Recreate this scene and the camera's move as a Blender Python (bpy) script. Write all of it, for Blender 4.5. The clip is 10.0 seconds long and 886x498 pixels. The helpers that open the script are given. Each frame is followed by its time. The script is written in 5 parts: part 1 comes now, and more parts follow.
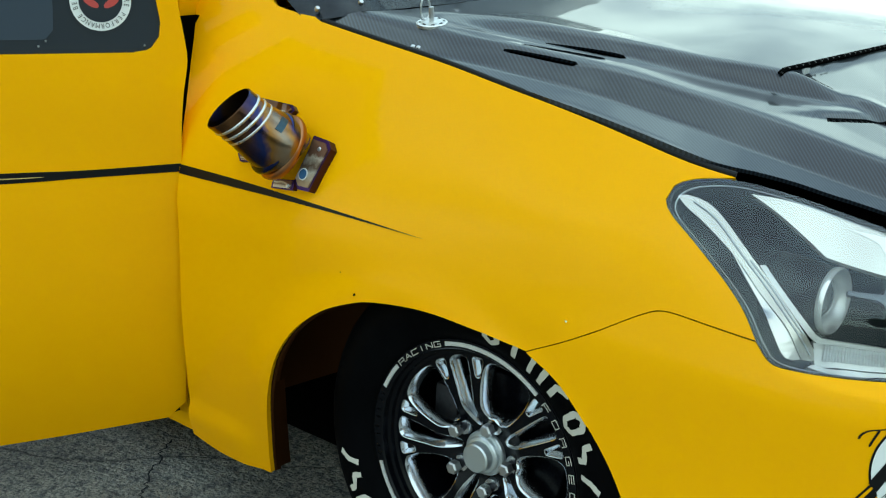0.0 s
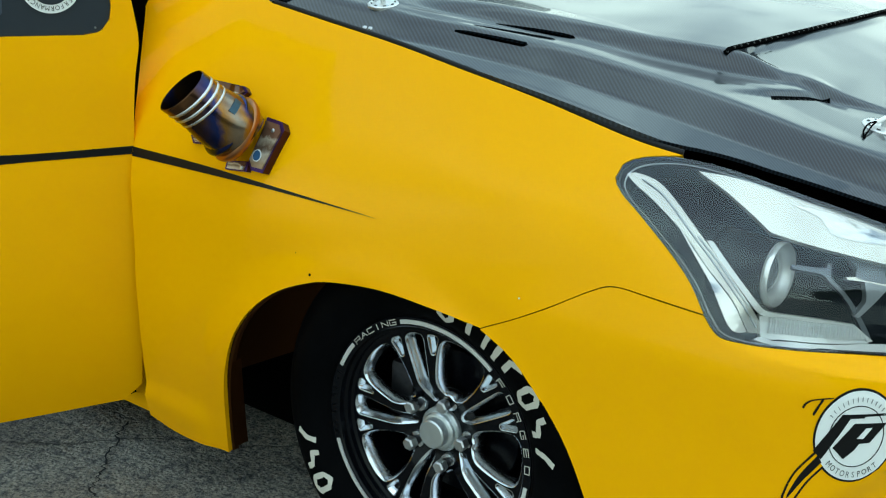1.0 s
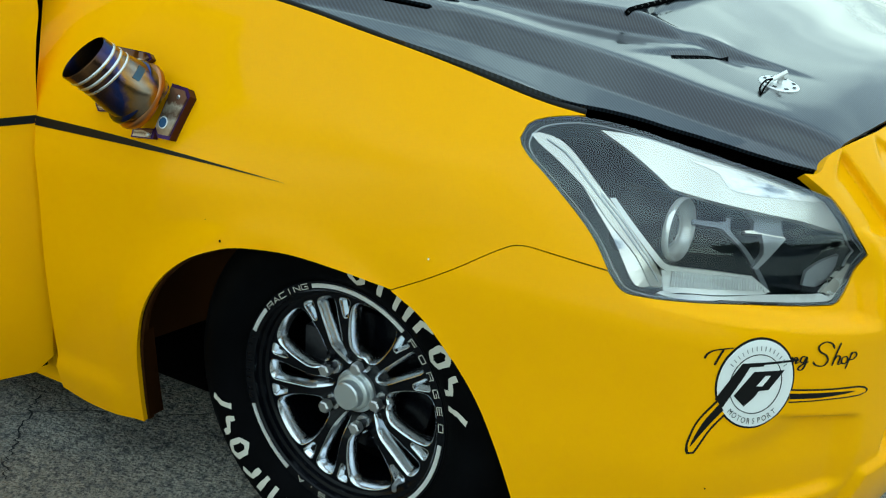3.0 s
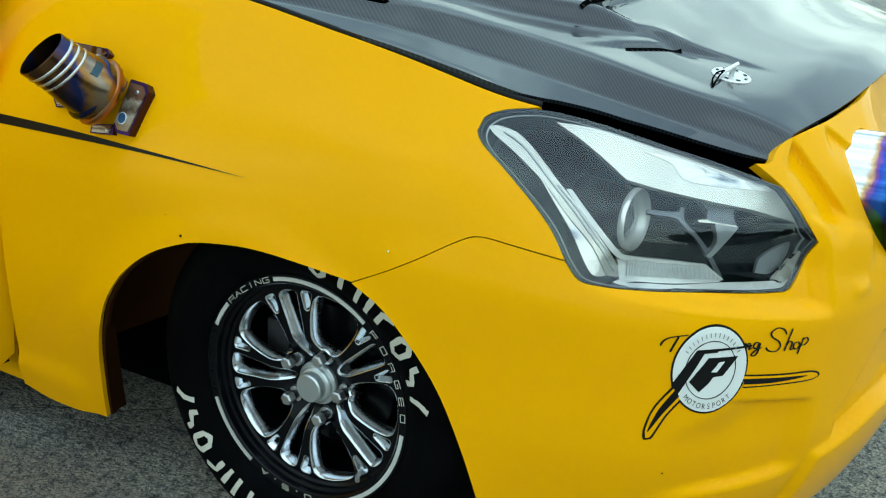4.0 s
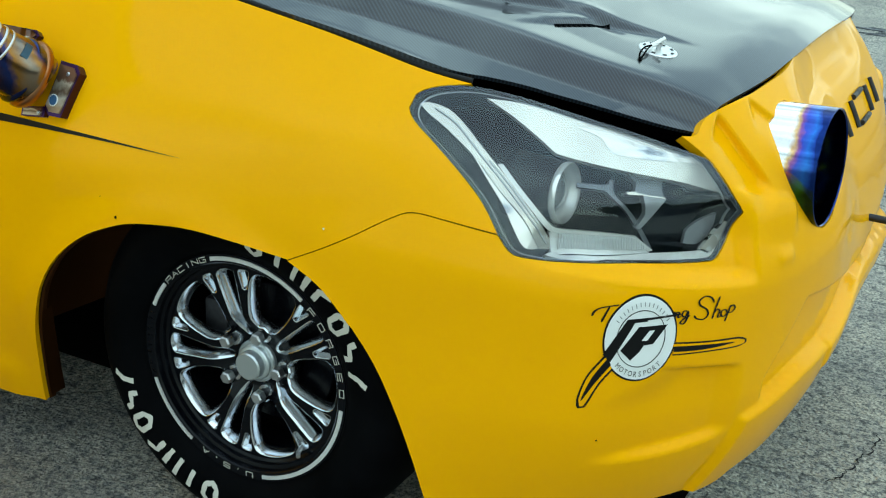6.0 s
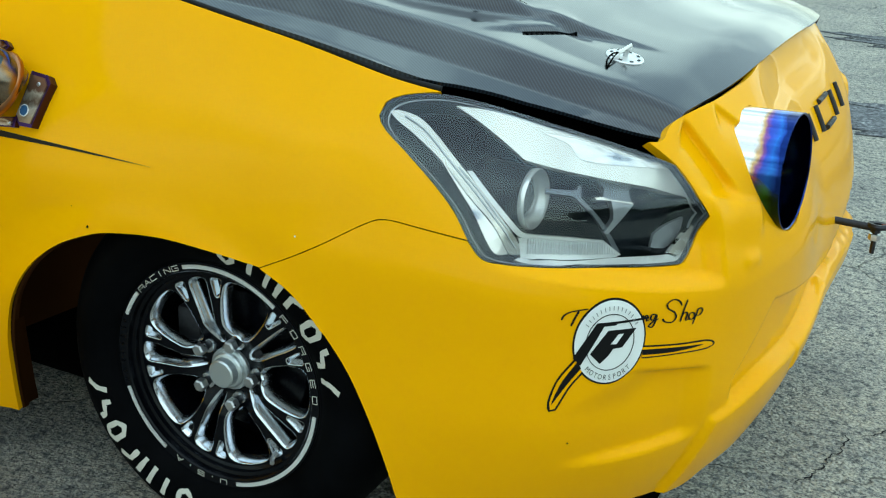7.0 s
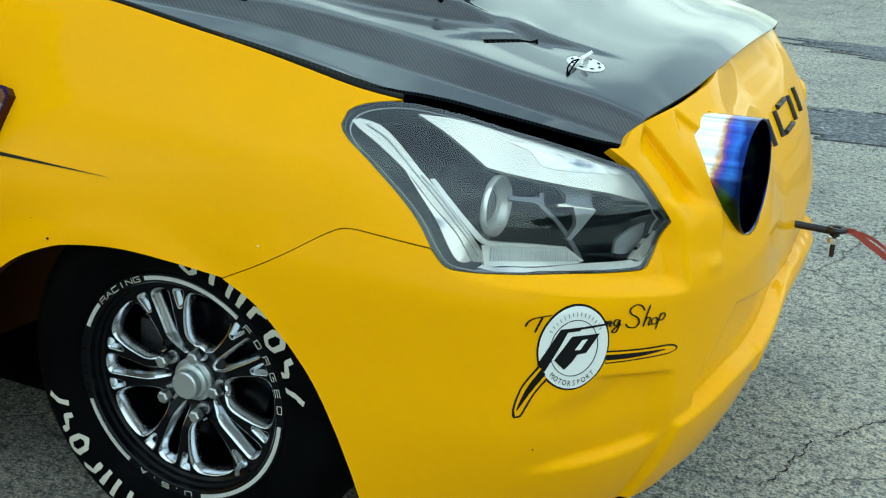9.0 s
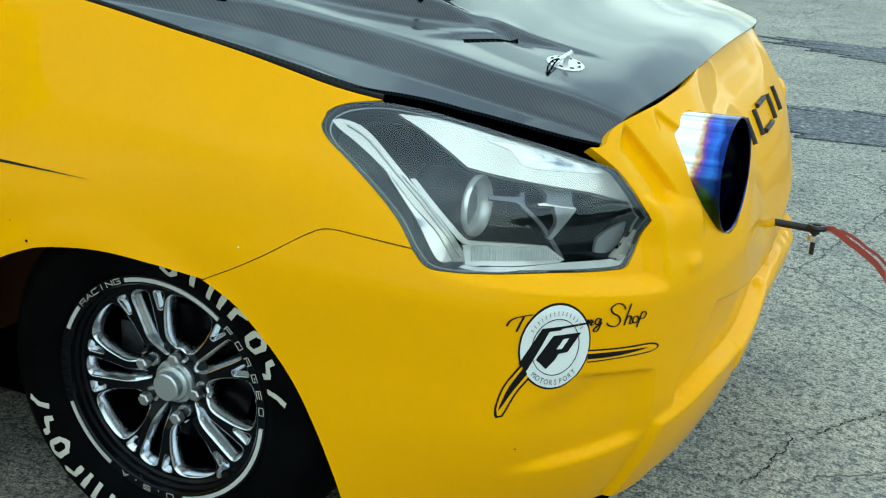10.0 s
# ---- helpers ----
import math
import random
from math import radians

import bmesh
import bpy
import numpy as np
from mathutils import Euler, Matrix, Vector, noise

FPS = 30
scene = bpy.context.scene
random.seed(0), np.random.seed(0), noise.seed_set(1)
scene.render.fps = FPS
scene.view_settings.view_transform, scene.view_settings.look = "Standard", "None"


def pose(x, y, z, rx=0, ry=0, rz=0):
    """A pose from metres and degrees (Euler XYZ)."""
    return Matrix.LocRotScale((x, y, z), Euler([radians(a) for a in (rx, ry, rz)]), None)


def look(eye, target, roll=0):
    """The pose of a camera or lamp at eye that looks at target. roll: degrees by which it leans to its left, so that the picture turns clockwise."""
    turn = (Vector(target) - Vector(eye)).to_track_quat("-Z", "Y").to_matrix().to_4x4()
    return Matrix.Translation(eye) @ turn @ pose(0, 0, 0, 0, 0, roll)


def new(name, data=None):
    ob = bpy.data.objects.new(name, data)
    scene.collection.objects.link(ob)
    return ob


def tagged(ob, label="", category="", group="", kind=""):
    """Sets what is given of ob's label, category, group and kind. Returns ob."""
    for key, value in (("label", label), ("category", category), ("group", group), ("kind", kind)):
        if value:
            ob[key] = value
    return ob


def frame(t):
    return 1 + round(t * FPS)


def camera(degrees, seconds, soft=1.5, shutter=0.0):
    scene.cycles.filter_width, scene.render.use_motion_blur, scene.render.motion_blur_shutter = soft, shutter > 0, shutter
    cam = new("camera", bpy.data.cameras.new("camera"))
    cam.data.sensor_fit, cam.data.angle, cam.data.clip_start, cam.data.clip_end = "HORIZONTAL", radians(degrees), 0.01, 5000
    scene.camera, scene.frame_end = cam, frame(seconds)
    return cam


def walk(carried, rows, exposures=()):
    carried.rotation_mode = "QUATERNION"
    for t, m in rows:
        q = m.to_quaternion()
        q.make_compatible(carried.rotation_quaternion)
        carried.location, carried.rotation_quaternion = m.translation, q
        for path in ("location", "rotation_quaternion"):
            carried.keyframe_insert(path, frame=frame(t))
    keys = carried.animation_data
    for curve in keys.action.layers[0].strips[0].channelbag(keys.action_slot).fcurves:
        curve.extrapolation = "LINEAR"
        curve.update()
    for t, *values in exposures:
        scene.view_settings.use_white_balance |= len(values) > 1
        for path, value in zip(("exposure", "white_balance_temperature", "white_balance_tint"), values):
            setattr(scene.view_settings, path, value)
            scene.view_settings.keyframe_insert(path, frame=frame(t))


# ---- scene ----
cam = camera(40.52, 10.0, soft=1.15)
walk(cam, [
    (0, pose(1.0365, -1.4203, 1.2519, 72.138, -2.874, 39.052)),
    (0.5, pose(1.0420, -1.4337, 1.2577, 71.678, -2.916, 37.643)),
    (1, pose(1.0486, -1.4399, 1.2605, 71.224, -2.928, 36.692)),
    (1.5, pose(1.0514, -1.4436, 1.2595, 70.815, -2.936, 35.722)),
    (2, pose(1.0594, -1.4433, 1.2584, 70.392, -2.926, 34.770)),
    (2.5, pose(1.0653, -1.4422, 1.2588, 69.986, -2.934, 33.710)),
    (4, pose(1.0872, -1.4582, 1.2692, 69.499, -2.939, 30.796)),
    (4.5, pose(1.0952, -1.4633, 1.2698, 69.150, -2.915, 30.063)),
    (5, pose(1.0986, -1.4661, 1.2709, 68.761, -2.927, 29.234)),
    (5.5, pose(1.1018, -1.4671, 1.2721, 68.576, -2.937, 28.510)),
    (7, pose(1.1223, -1.4826, 1.2818, 68.941, -2.837, 26.588)),
    (7.5, pose(1.1225, -1.4826, 1.2821, 69.122, -2.863, 25.934)),
    (8, pose(1.1242, -1.4820, 1.2824, 69.253, -2.843, 25.498)),
    (8.5, pose(1.1244, -1.4821, 1.2825, 69.338, -2.870, 25.174)),
    (9, pose(1.1242, -1.4826, 1.2827, 69.392, -2.856, 24.786)),
    (9.5, pose(1.1253, -1.4822, 1.2822, 69.436, -2.819, 24.365)),
    (10, pose(1.1267, -1.4804, 1.2819, 69.450, -2.817, 23.908)),
])

# ---- world, sun, exposure ----
world = bpy.data.worlds.new("sky")
scene.world = world
world.use_nodes = True
wn, wl = world.node_tree.nodes, world.node_tree.links
wn.clear()
w_out = wn.new("ShaderNodeOutputWorld")
w_bg = wn.new("ShaderNodeBackground")
w_sky = wn.new("ShaderNodeTexSky")
w_sky.sky_type = "NISHITA"
w_sky.sun_disc = False
SUN_EL, SUN_AZ = 71.0, 132.0
w_sky.sun_elevation = radians(SUN_EL)
w_sky.sun_rotation = radians(SUN_AZ)
w_sky.air_density, w_sky.dust_density = 1.0, 2.0
w_co = wn.new("ShaderNodeTexCoord")
w_map = wn.new("ShaderNodeMapping")
w_map.inputs["Scale"].default_value = (1.0, 1.0, 2.2)
w_noise = wn.new("ShaderNodeTexNoise")
w_noise.inputs["Scale"].default_value = 3.0
w_noise.inputs["Detail"].default_value = 6.0
w_noise.inputs["Roughness"].default_value = 0.55
w_ramp = wn.new("ShaderNodeValToRGB")
w_ramp.color_ramp.elements[0].position = 0.40
w_ramp.color_ramp.elements[0].color = (0.26, 0.26, 0.26, 1)
w_ramp.color_ramp.elements[1].position = 0.64
w_mix = wn.new("ShaderNodeMix")
w_mix.data_type = "RGBA"
w_mix.inputs["B"].default_value = (6.8, 7.7, 7.3, 1)
w_bg.inputs["Strength"].default_value = 0.365
wl.new(w_co.outputs["Generated"], w_map.inputs["Vector"])
wl.new(w_map.outputs["Vector"], w_noise.inputs["Vector"])
wl.new(w_noise.outputs["Fac"], w_ramp.inputs["Fac"])
wl.new(w_ramp.outputs["Color"], w_mix.inputs["Factor"])
w_blue = wn.new("ShaderNodeVectorMath")
w_blue.operation = "SCALE"
w_blue.inputs["Scale"].default_value = 0.45
wl.new(w_sky.outputs["Color"], w_blue.inputs[0])
wl.new(w_blue.outputs["Vector"], w_mix.inputs["A"])
w_sep = wn.new("ShaderNodeSeparateXYZ")
w_haze = wn.new("ShaderNodeValToRGB")
w_haze.color_ramp.elements.new(0.4)
w_haze.color_ramp.elements.new(0.6)
for w_k, (w_p, w_c) in enumerate(((0.05, (0.88, 1.00, 0.93)), (0.22, (0.86, 1.00, 0.96)), (0.45, (0.73, 0.90, 0.93)), (0.72, (0.60, 0.79, 0.92)))):
    w_haze.color_ramp.elements[w_k].position = w_p
    w_haze.color_ramp.elements[w_k].color = (*w_c, 1)
w_mul = wn.new("ShaderNodeMix")
w_mul.data_type, w_mul.blend_type = "RGBA", "MULTIPLY"
w_mul.inputs["Factor"].default_value = 1.0
wl.new(w_co.outputs["Generated"], w_sep.inputs["Vector"])
wl.new(w_sep.outputs["Z"], w_haze.inputs["Fac"])
wl.new(w_mix.outputs["Result"], w_mul.inputs["A"])
wl.new(w_haze.outputs["Color"], w_mul.inputs["B"])
# thin cloud is brighter beyond the truck
w_dot = wn.new("ShaderNodeVectorMath")
w_dot.operation = "DOT_PRODUCT"
w_dot.inputs[1].default_value = (0.15, 0.86, 0.5)
w_half = wn.new("ShaderNodeMapRange")
w_half.inputs["From Min"].default_value = -1.0
w_pow = wn.new("ShaderNodeMath")
w_pow.operation = "POWER"
w_pow.inputs[1].default_value = 4.0
w_side = wn.new("ShaderNodeMapRange")
w_side.inputs["To Min"].default_value, w_side.inputs["To Max"].default_value = 0.72, 1.02
w_glow = wn.new("ShaderNodeVectorMath")
w_glow.operation = "SCALE"
wl.new(w_co.outputs["Generated"], w_dot.inputs[0])
wl.new(w_dot.outputs["Value"], w_half.inputs["Value"])
wl.new(w_half.outputs["Result"], w_pow.inputs[0])
wl.new(w_pow.outputs["Value"], w_side.inputs["Value"])
wl.new(w_mul.outputs["Result"], w_glow.inputs[0])
wl.new(w_side.outputs["Result"], w_glow.inputs["Scale"])
wl.new(w_glow.outputs["Vector"], w_bg.inputs["Color"])
wl.new(w_bg.outputs["Background"], w_out.inputs["Surface"])

sun = new("sun", bpy.data.lights.new("sun", "SUN"))
sun.data.energy = 0.85
sun.data.angle = radians(115)
sun.data.color = (0.94, 1.0, 0.99)
_a, _e = radians(SUN_AZ), radians(SUN_EL)
sun.matrix_world = look((math.sin(_a) * math.cos(_e) * 20, math.cos(_a) * math.cos(_e) * 20, math.sin(_e) * 20), (0, 0, 0))


# ---- materials ----
def material(name, base, rough=0.5, metal=0.0, coat=0.0, coat_rough=0.03, spec=0.5):
    m = bpy.data.materials.new(name)
    m.use_nodes = True
    b = m.node_tree.nodes["Principled BSDF"]
    b.inputs["Base Color"].default_value = (*base, 1)
    b.inputs["Roughness"].default_value = rough
    b.inputs["Metallic"].default_value = metal
    b.inputs["Coat Weight"].default_value = coat
    b.inputs["Coat Roughness"].default_value = coat_rough
    b.inputs["Specular IOR Level"].default_value = spec
    return m


def node(m, kind, **values):
    n = m.node_tree.nodes.new(kind)
    for key, value in values.items():
        n.inputs[key.replace("_", " ")].default_value = value
    return n


def join(m, a, b):
    m.node_tree.links.new(a, b)


def coords(m, scale=(1, 1, 1), turn=(0, 0, 0)):
    c = node(m, "ShaderNodeTexCoord")
    p = node(m, "ShaderNodeMapping", Scale=scale, Rotation=[radians(v) for v in turn])
    join(m, c.outputs["Object"], p.inputs["Vector"])
    return p.outputs["Vector"]


def ramp(m, fac, stops):
    r = node(m, "ShaderNodeValToRGB")
    e = r.color_ramp.elements
    while len(e) < len(stops):
        e.new(0.5)
    for k, (p, c) in enumerate(stops):
        e[k].position = p
        e[k].color = (*c, 1) if len(c) == 3 else c
    join(m, fac, r.inputs["Fac"])
    return r.outputs["Color"]


def noise_tex(m, vec, scale, detail=4.0, rough=0.55):
    n = node(m, "ShaderNodeTexNoise", Scale=scale, Detail=detail, Roughness=rough)
    join(m, vec, n.inputs["Vector"])
    return n.outputs["Fac"]


def bump(m, height, strength, distance, socket="Normal"):
    b = node(m, "ShaderNodeBump", Strength=strength, Distance=distance)
    join(m, height, b.inputs["Height"])
    join(m, b.outputs["Normal"], m.node_tree.nodes["Principled BSDF"].inputs[socket])


def mixed(m, fac, a, b, blend="MIX"):
    x = node(m, "ShaderNodeMix")
    x.data_type = "RGBA"
    x.blend_type = blend
    for sock, v in (("Factor", fac), ("A", a), ("B", b)):
        if isinstance(v, (int, float)):
            x.inputs[sock].default_value = v
        elif isinstance(v, (tuple, list)):
            x.inputs[sock].default_value = (*v, 1)
        else:
            join(m, v, x.inputs[sock])
    return x.outputs["Result"]


def bsdf(m):
    return m.node_tree.nodes["Principled BSDF"]


def make_paint():
    m = material("yellow_paint", (0.80, 0.46, 0.0), 0.5, 0.0, 0.65, 0.05, 0.01)
    bsdf(m).inputs["Coat IOR"].default_value = 1.22
    v = coords(m)
    n = noise_tex(m, v, 3.0, 3.0)
    join(m, ramp(m, n, [(0.3, (0.90, 0.404, 0.0)), (0.7, (0.94, 0.428, 0.0))]), bsdf(m).inputs["Base Color"])
    bump(m, noise_tex(m, v, 7.0, 2.0), 0.03, 0.01, "Coat Normal")
    return m


def make_carbon():
    m = material("carbon_fibre", (0.02, 0.024, 0.03), 0.35, 0.0, 1.0, 0.015, 0.3)
    bsdf(m).inputs["Coat IOR"].default_value = 1.45
    v = coords(m, (1, 1, 0.4), (0, 0, -58))
    w1 = node(m, "ShaderNodeTexWave", Scale=62.0, Distortion=0.25, Detail=1.0)
    join(m, v, w1.inputs["Vector"])
    w2 = node(m, "ShaderNodeTexChecker", Scale=260.0)
    join(m, v, w2.inputs["Vector"])
    c = ramp(m, w1.outputs["Fac"], [(0.3, (0.0008, 0.0013, 0.002)), (0.75, (0.015, 0.023, 0.032))])
    col = mixed(m, 0.25, c, w2.outputs["Color"], "MULTIPLY")
    join(m, col, bsdf(m).inputs["Base Color"])
    bump(m, noise_tex(m, coords(m), 5.0, 2.0), 0.08, 0.01, "Coat Normal")
    return m


def make_ground():
    m = material("weathered_asphalt", (0.2, 0.2, 0.19), 0.9)
    v = coords(m)
    big = noise_tex(m, v, 0.7, 5.0, 0.6)
    mid = noise_tex(m, v, 5.0, 5.0, 0.65)
    fine = noise_tex(m, v, 46.0, 6.0, 0.72)
    grit = noise_tex(m, v, 150.0, 3.0, 0.6)
    vor = node(m, "ShaderNodeTexVoronoi", Scale=85.0)
    join(m, mixed(m, 0.03, v, node_color_noise(m, v, 60.0)), vor.inputs["Vector"])
    base = ramp(m, big, [(0.32, (0.40, 0.38, 0.33)), (0.68, (0.57, 0.53, 0.455))])
    base = mixed(m, 0.7, base, ramp(m, mid, [(0.34, (0.52, 0.55, 0.60)), (0.46, (0.85, 0.87, 0.88)), (0.62, (1.08, 1.07, 1.03))]), "MULTIPLY")
    base = mixed(m, 0.95, base, ramp(m, fine, [(0.34, (0.12, 0.14, 0.17)), (0.43, (0.46, 0.50, 0.54)), (0.50, (0.95, 0.96, 0.95)), (0.68, (1.16, 1.15, 1.09))]), "MULTIPLY")
    base = mixed(m, 0.85, base, ramp(m, grit, [(0.38, (0.25, 0.27, 0.30)), (0.49, (1.0, 1.0, 1.0)), (0.62, (1.30, 1.29, 1.24))]), "MULTIPLY")
    base = mixed(m, 0.3, base, ramp(m, vor.outputs["Distance"], [(0.0, (1.1, 1.1, 1.1)), (0.35, (0.95, 0.95, 0.95)), (0.75, (0.25, 0.26, 0.28))]), "MULTIPLY")
    # shade beside the truck and open door, painted into the ground colour
    side_shade = node(m, "ShaderNodeVectorMath")
    side_shade.operation = "DISTANCE"
    side_shade.inputs[1].default_value = (-0.75, -0.15, 0.0)
    join(m, mixed(m, 0.25, v, node_color_noise(m, v, 1.6)), side_shade.inputs[0])
    base = mixed(m, 1.0, base, ramp(m, side_shade.outputs["Value"], [(0.60, (0.45, 0.45, 0.46)), (1.0, (0.97, 0.97, 0.97))]), "MULTIPLY")
    # cracks
    warp = mixed(m, 0.12, v, node_color_noise(m, v, 3.0))
    warp = mixed(m, 0.03, warp, node_color_noise(m, v, 22.0))
    cr = node(m, "ShaderNodeTexVoronoi", Scale=0.95)
    cr.feature = "DISTANCE_TO_EDGE"
    join(m, warp, cr.inputs["Vector"])
    line = ramp(m, cr.outputs["Distance"], [(0.0, (0.0, 0.0, 0.0)), (0.0035, (1, 1, 1))])
    keep = ramp(m, noise_tex(m, v, 1.1, 2.0), [(0.56, (1, 1, 1)), (0.62, (0, 0, 0))])
    crack = mixed(m, keep, (1, 1, 1), line)
    base = mixed(m, 0.8, base, crack, "MULTIPLY")
    # hairline crazing in patches
    warp2 = mixed(m, 0.10, v, node_color_noise(m, v, 9.0))
    hair = node(m, "ShaderNodeTexVoronoi", Scale=6.5)
    hair.feature = "DISTANCE_TO_EDGE"
    join(m, warp2, hair.inputs["Vector"])
    fine_line = ramp(m, hair.outputs["Distance"], [(0.0, (0.15, 0.16, 0.18)), (0.014, (1, 1, 1))])
    where = ramp(m, noise_tex(m, v, 3.2, 4.0), [(0.42, (1, 1, 1)), (0.50, (0, 0, 0))])
    base = mixed(m, 0.5, base, mixed(m, where, (1, 1, 1), fine_line), "MULTIPLY")
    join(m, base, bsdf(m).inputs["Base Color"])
    h = mixed(m, 0.5, fine, vor.outputs["Distance"])
    h = mixed(m, 0.6, h, crack, "MULTIPLY")
    bump(m, h, 1.0, 0.012)
    return m


def node_color_noise(m, vec, scale):
    n = node(m, "ShaderNodeTexNoise", Scale=scale, Detail=4.0)
    join(m, vec, n.inputs["Vector"])
    return n.outputs["Color"]


def make_tar():
    m = material("dark_tar_patch", (0.06, 0.06, 0.065), 0.92)
    v = coords(m)
    c = ramp(m, noise_tex(m, v, 45.0, 5.0, 0.75), [(0.36, (0.03, 0.032, 0.038)), (0.48, (0.09, 0.095, 0.105)), (0.58, (0.17, 0.18, 0.19)), (0.70, (0.42, 0.43, 0.42))])
    join(m, c, bsdf(m).inputs["Base Color"])
    bump(m, noise_tex(m, v, 45.0, 5.0, 0.75), 0.9, 0.006)
    return m


def make_rubber():
    m = material("tyre_rubber", (0.003, 0.004, 0.005), 0.55, spec=0.02)
    v = coords(m)
    join(m, ramp(m, noise_tex(m, v, 9.0, 6.0), [(0.35, (0.0008, 0.001, 0.0013)), (0.75, (0.003, 0.0033, 0.004))]), bsdf(m).inputs["Base Color"])
    bump(m, noise_tex(m, v, 120.0, 2.0), 0.15, 0.001)
    return m


def make_titanium(name, axis, stops, rough=0.25, blotch=0.22, grain=16.0, metal=1.0):
    m = material(name, (0.5, 0.5, 0.5), rough, 1.0)
    c = node(m, "ShaderNodeTexCoord")
    s = node(m, "ShaderNodeSeparateXYZ")
    join(m, c.outputs["Generated"], s.inputs["Vector"])
    n = noise_tex(m, coords(m), grain, 4.0)
    a = node(m, "ShaderNodeMath")
    a.operation = "MULTIPLY_ADD"
    a.inputs[1].default_value = blotch
    join(m, n, a.inputs[0])
    join(m, s.outputs[axis], a.inputs[2])
    join(m, ramp(m, a.outputs["Value"], stops), bsdf(m).inputs["Base Color"])
    bump(m, noise_tex(m, coords(m), 40.0, 3.0), 0.1, 0.002)
    bsdf(m).inputs["Metallic"].default_value = metal
    return m


def make_lens():
    m = bpy.data.materials.new("clear_lens")
    m.use_nodes = True
    nt = m.node_tree
    nt.nodes.clear()
    out = nt.nodes.new("ShaderNodeOutputMaterial")
    mix = nt.nodes.new("ShaderNodeMixShader")
    tr = nt.nodes.new("ShaderNodeBsdfTransparent")
    tr.inputs["Color"].default_value = (0.98, 0.985, 0.98, 1)
    gl = nt.nodes.new("ShaderNodeBsdfGlossy")
    gl.inputs["Roughness"].default_value = 0.02
    gl.inputs["Color"].default_value = (0.86, 0.94, 1.0, 1)
    fr = nt.nodes.new("ShaderNodeFresnel")
    fr.inputs["IOR"].default_value = 1.68
    nt.links.new(fr.outputs["Fac"], mix.inputs["Fac"])
    nt.links.new(tr.outputs["BSDF"], mix.inputs[1])
    nt.links.new(gl.outputs["BSDF"], mix.inputs[2])
    nt.links.new(mix.outputs["Shader"], out.inputs["Surface"])
    return m


def make_chrome():
    m = material("lamp_chrome", (0.70, 0.68, 0.61), 0.14, 0.6)
    v = coords(m, (1.0, 1.0, 0.45), (0, 0, 30))
    bump(m, noise_tex(m, v, 16.0, 3.0, 0.6), 0.10, 0.01)
    return m


def make_milled(name, base, rough):
    m = material(name, base, rough, 1.0)
    v = coords(m, (1, 1, 1))
    r = ramp(m, noise_tex(m, v, 55.0, 3.0), [(0.3, (rough * 0.7,) * 3), (0.7, (rough * 1.5,) * 3)])
    join(m, r, bsdf(m).inputs["Roughness"])
    return m


PAINT = make_paint()
CARBON = make_carbon()
GROUND = make_ground()
TAR = make_tar()
CRACK = material("crack_dirt", (0.025, 0.025, 0.027), 0.95, spec=0.05)
RUBBER = make_rubber()
LENS = make_lens()
BLACK = material("black_gloss_vinyl", (0.004, 0.004, 0.0045), 0.3, spec=0.2)
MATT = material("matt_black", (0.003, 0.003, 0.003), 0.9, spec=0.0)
# brown for dirty flanges; on the inner fender it stands for shaded yellow
SHADED_DIRTY_BROWN = material("shaded_dirty_brown", (0.045, 0.013, 0.001), 0.7, spec=0.1)
# near black: the missing light inside and underneath is put into this colour
INNER = material("underbody_shade_black", (0.002, 0.002, 0.002), 0.95, spec=0.0)
WHITE = material("white_vinyl", (0.78, 0.80, 0.78), 0.4)
LETTER = material("tyre_white", (0.55, 0.53, 0.47), 0.7)
SILVER = material("bright_alloy", (0.66, 0.69, 0.73), 0.19, 1.0)
BOLT = make_milled("zinc_bolt", (0.55, 0.56, 0.57), 0.32)
ANOD = material("black_anodised", (0.002, 0.0025, 0.004), 0.22, 0.0, 0.0, 0.1, 0.16)
CHROME = make_chrome()
BEZEL = material("lamp_bezel", (0.003, 0.006, 0.010), 0.35, spec=0.2)
LENS_EDGE = material("lens_edge", (0.10, 0.11, 0.12), 0.15, 0.3)
GREYBEZEL = material("lamp_grey_reflector", (0.42, 0.45, 0.47), 0.3, 0.7)
COWL = material("lamp_cowl_grey", (0.17, 0.19, 0.21), 0.35, 0.6)
FLUTE = material("fluted_reflector", (0.86, 0.88, 0.87), 0.3, 0.5)
PUNCHED = make_milled("punched_alloy", (0.82, 0.82, 0.80), 0.38)
# dark and pale streaks put reflections into the chrome's own colour
STREAK = material("painted_reflection_chrome", (0.8, 0.8, 0.8), 0.15, 0.45)
join(STREAK, ramp(STREAK, noise_tex(STREAK, coords(STREAK, (1.0, 1.0, 3.2), (0, 38, 0)), 20.0, 2.0, 0.5), [(0.33, (0.22, 0.25, 0.30)), (0.40, (0.74, 0.77, 0.80)), (0.47, (0.96, 0.94, 0.88))]), bsdf(STREAK).inputs["Base Color"])
bump(STREAK, noise_tex(STREAK, coords(STREAK), 30.0, 3.0), 0.25, 0.01)
RINGM = material("projector_satin", (0.76, 0.77, 0.75), 0.35, 0.5)
CAP = material("cast_alloy_cap", (0.60, 0.64, 0.65), 0.34, 0.85)
SEAL_AND_GAP = material("seal_and_gap_black", (0.008, 0.008, 0.009), 0.6, spec=0.2)
TINT = material("dark_polycarbonate", (0.012, 0.018, 0.026), 0.12, spec=0.6)
GREYVINYL = material("grey_vinyl", (0.22, 0.23, 0.23), 0.5)
RED = material("red_vinyl", (0.5, 0.06, 0.05), 0.5)
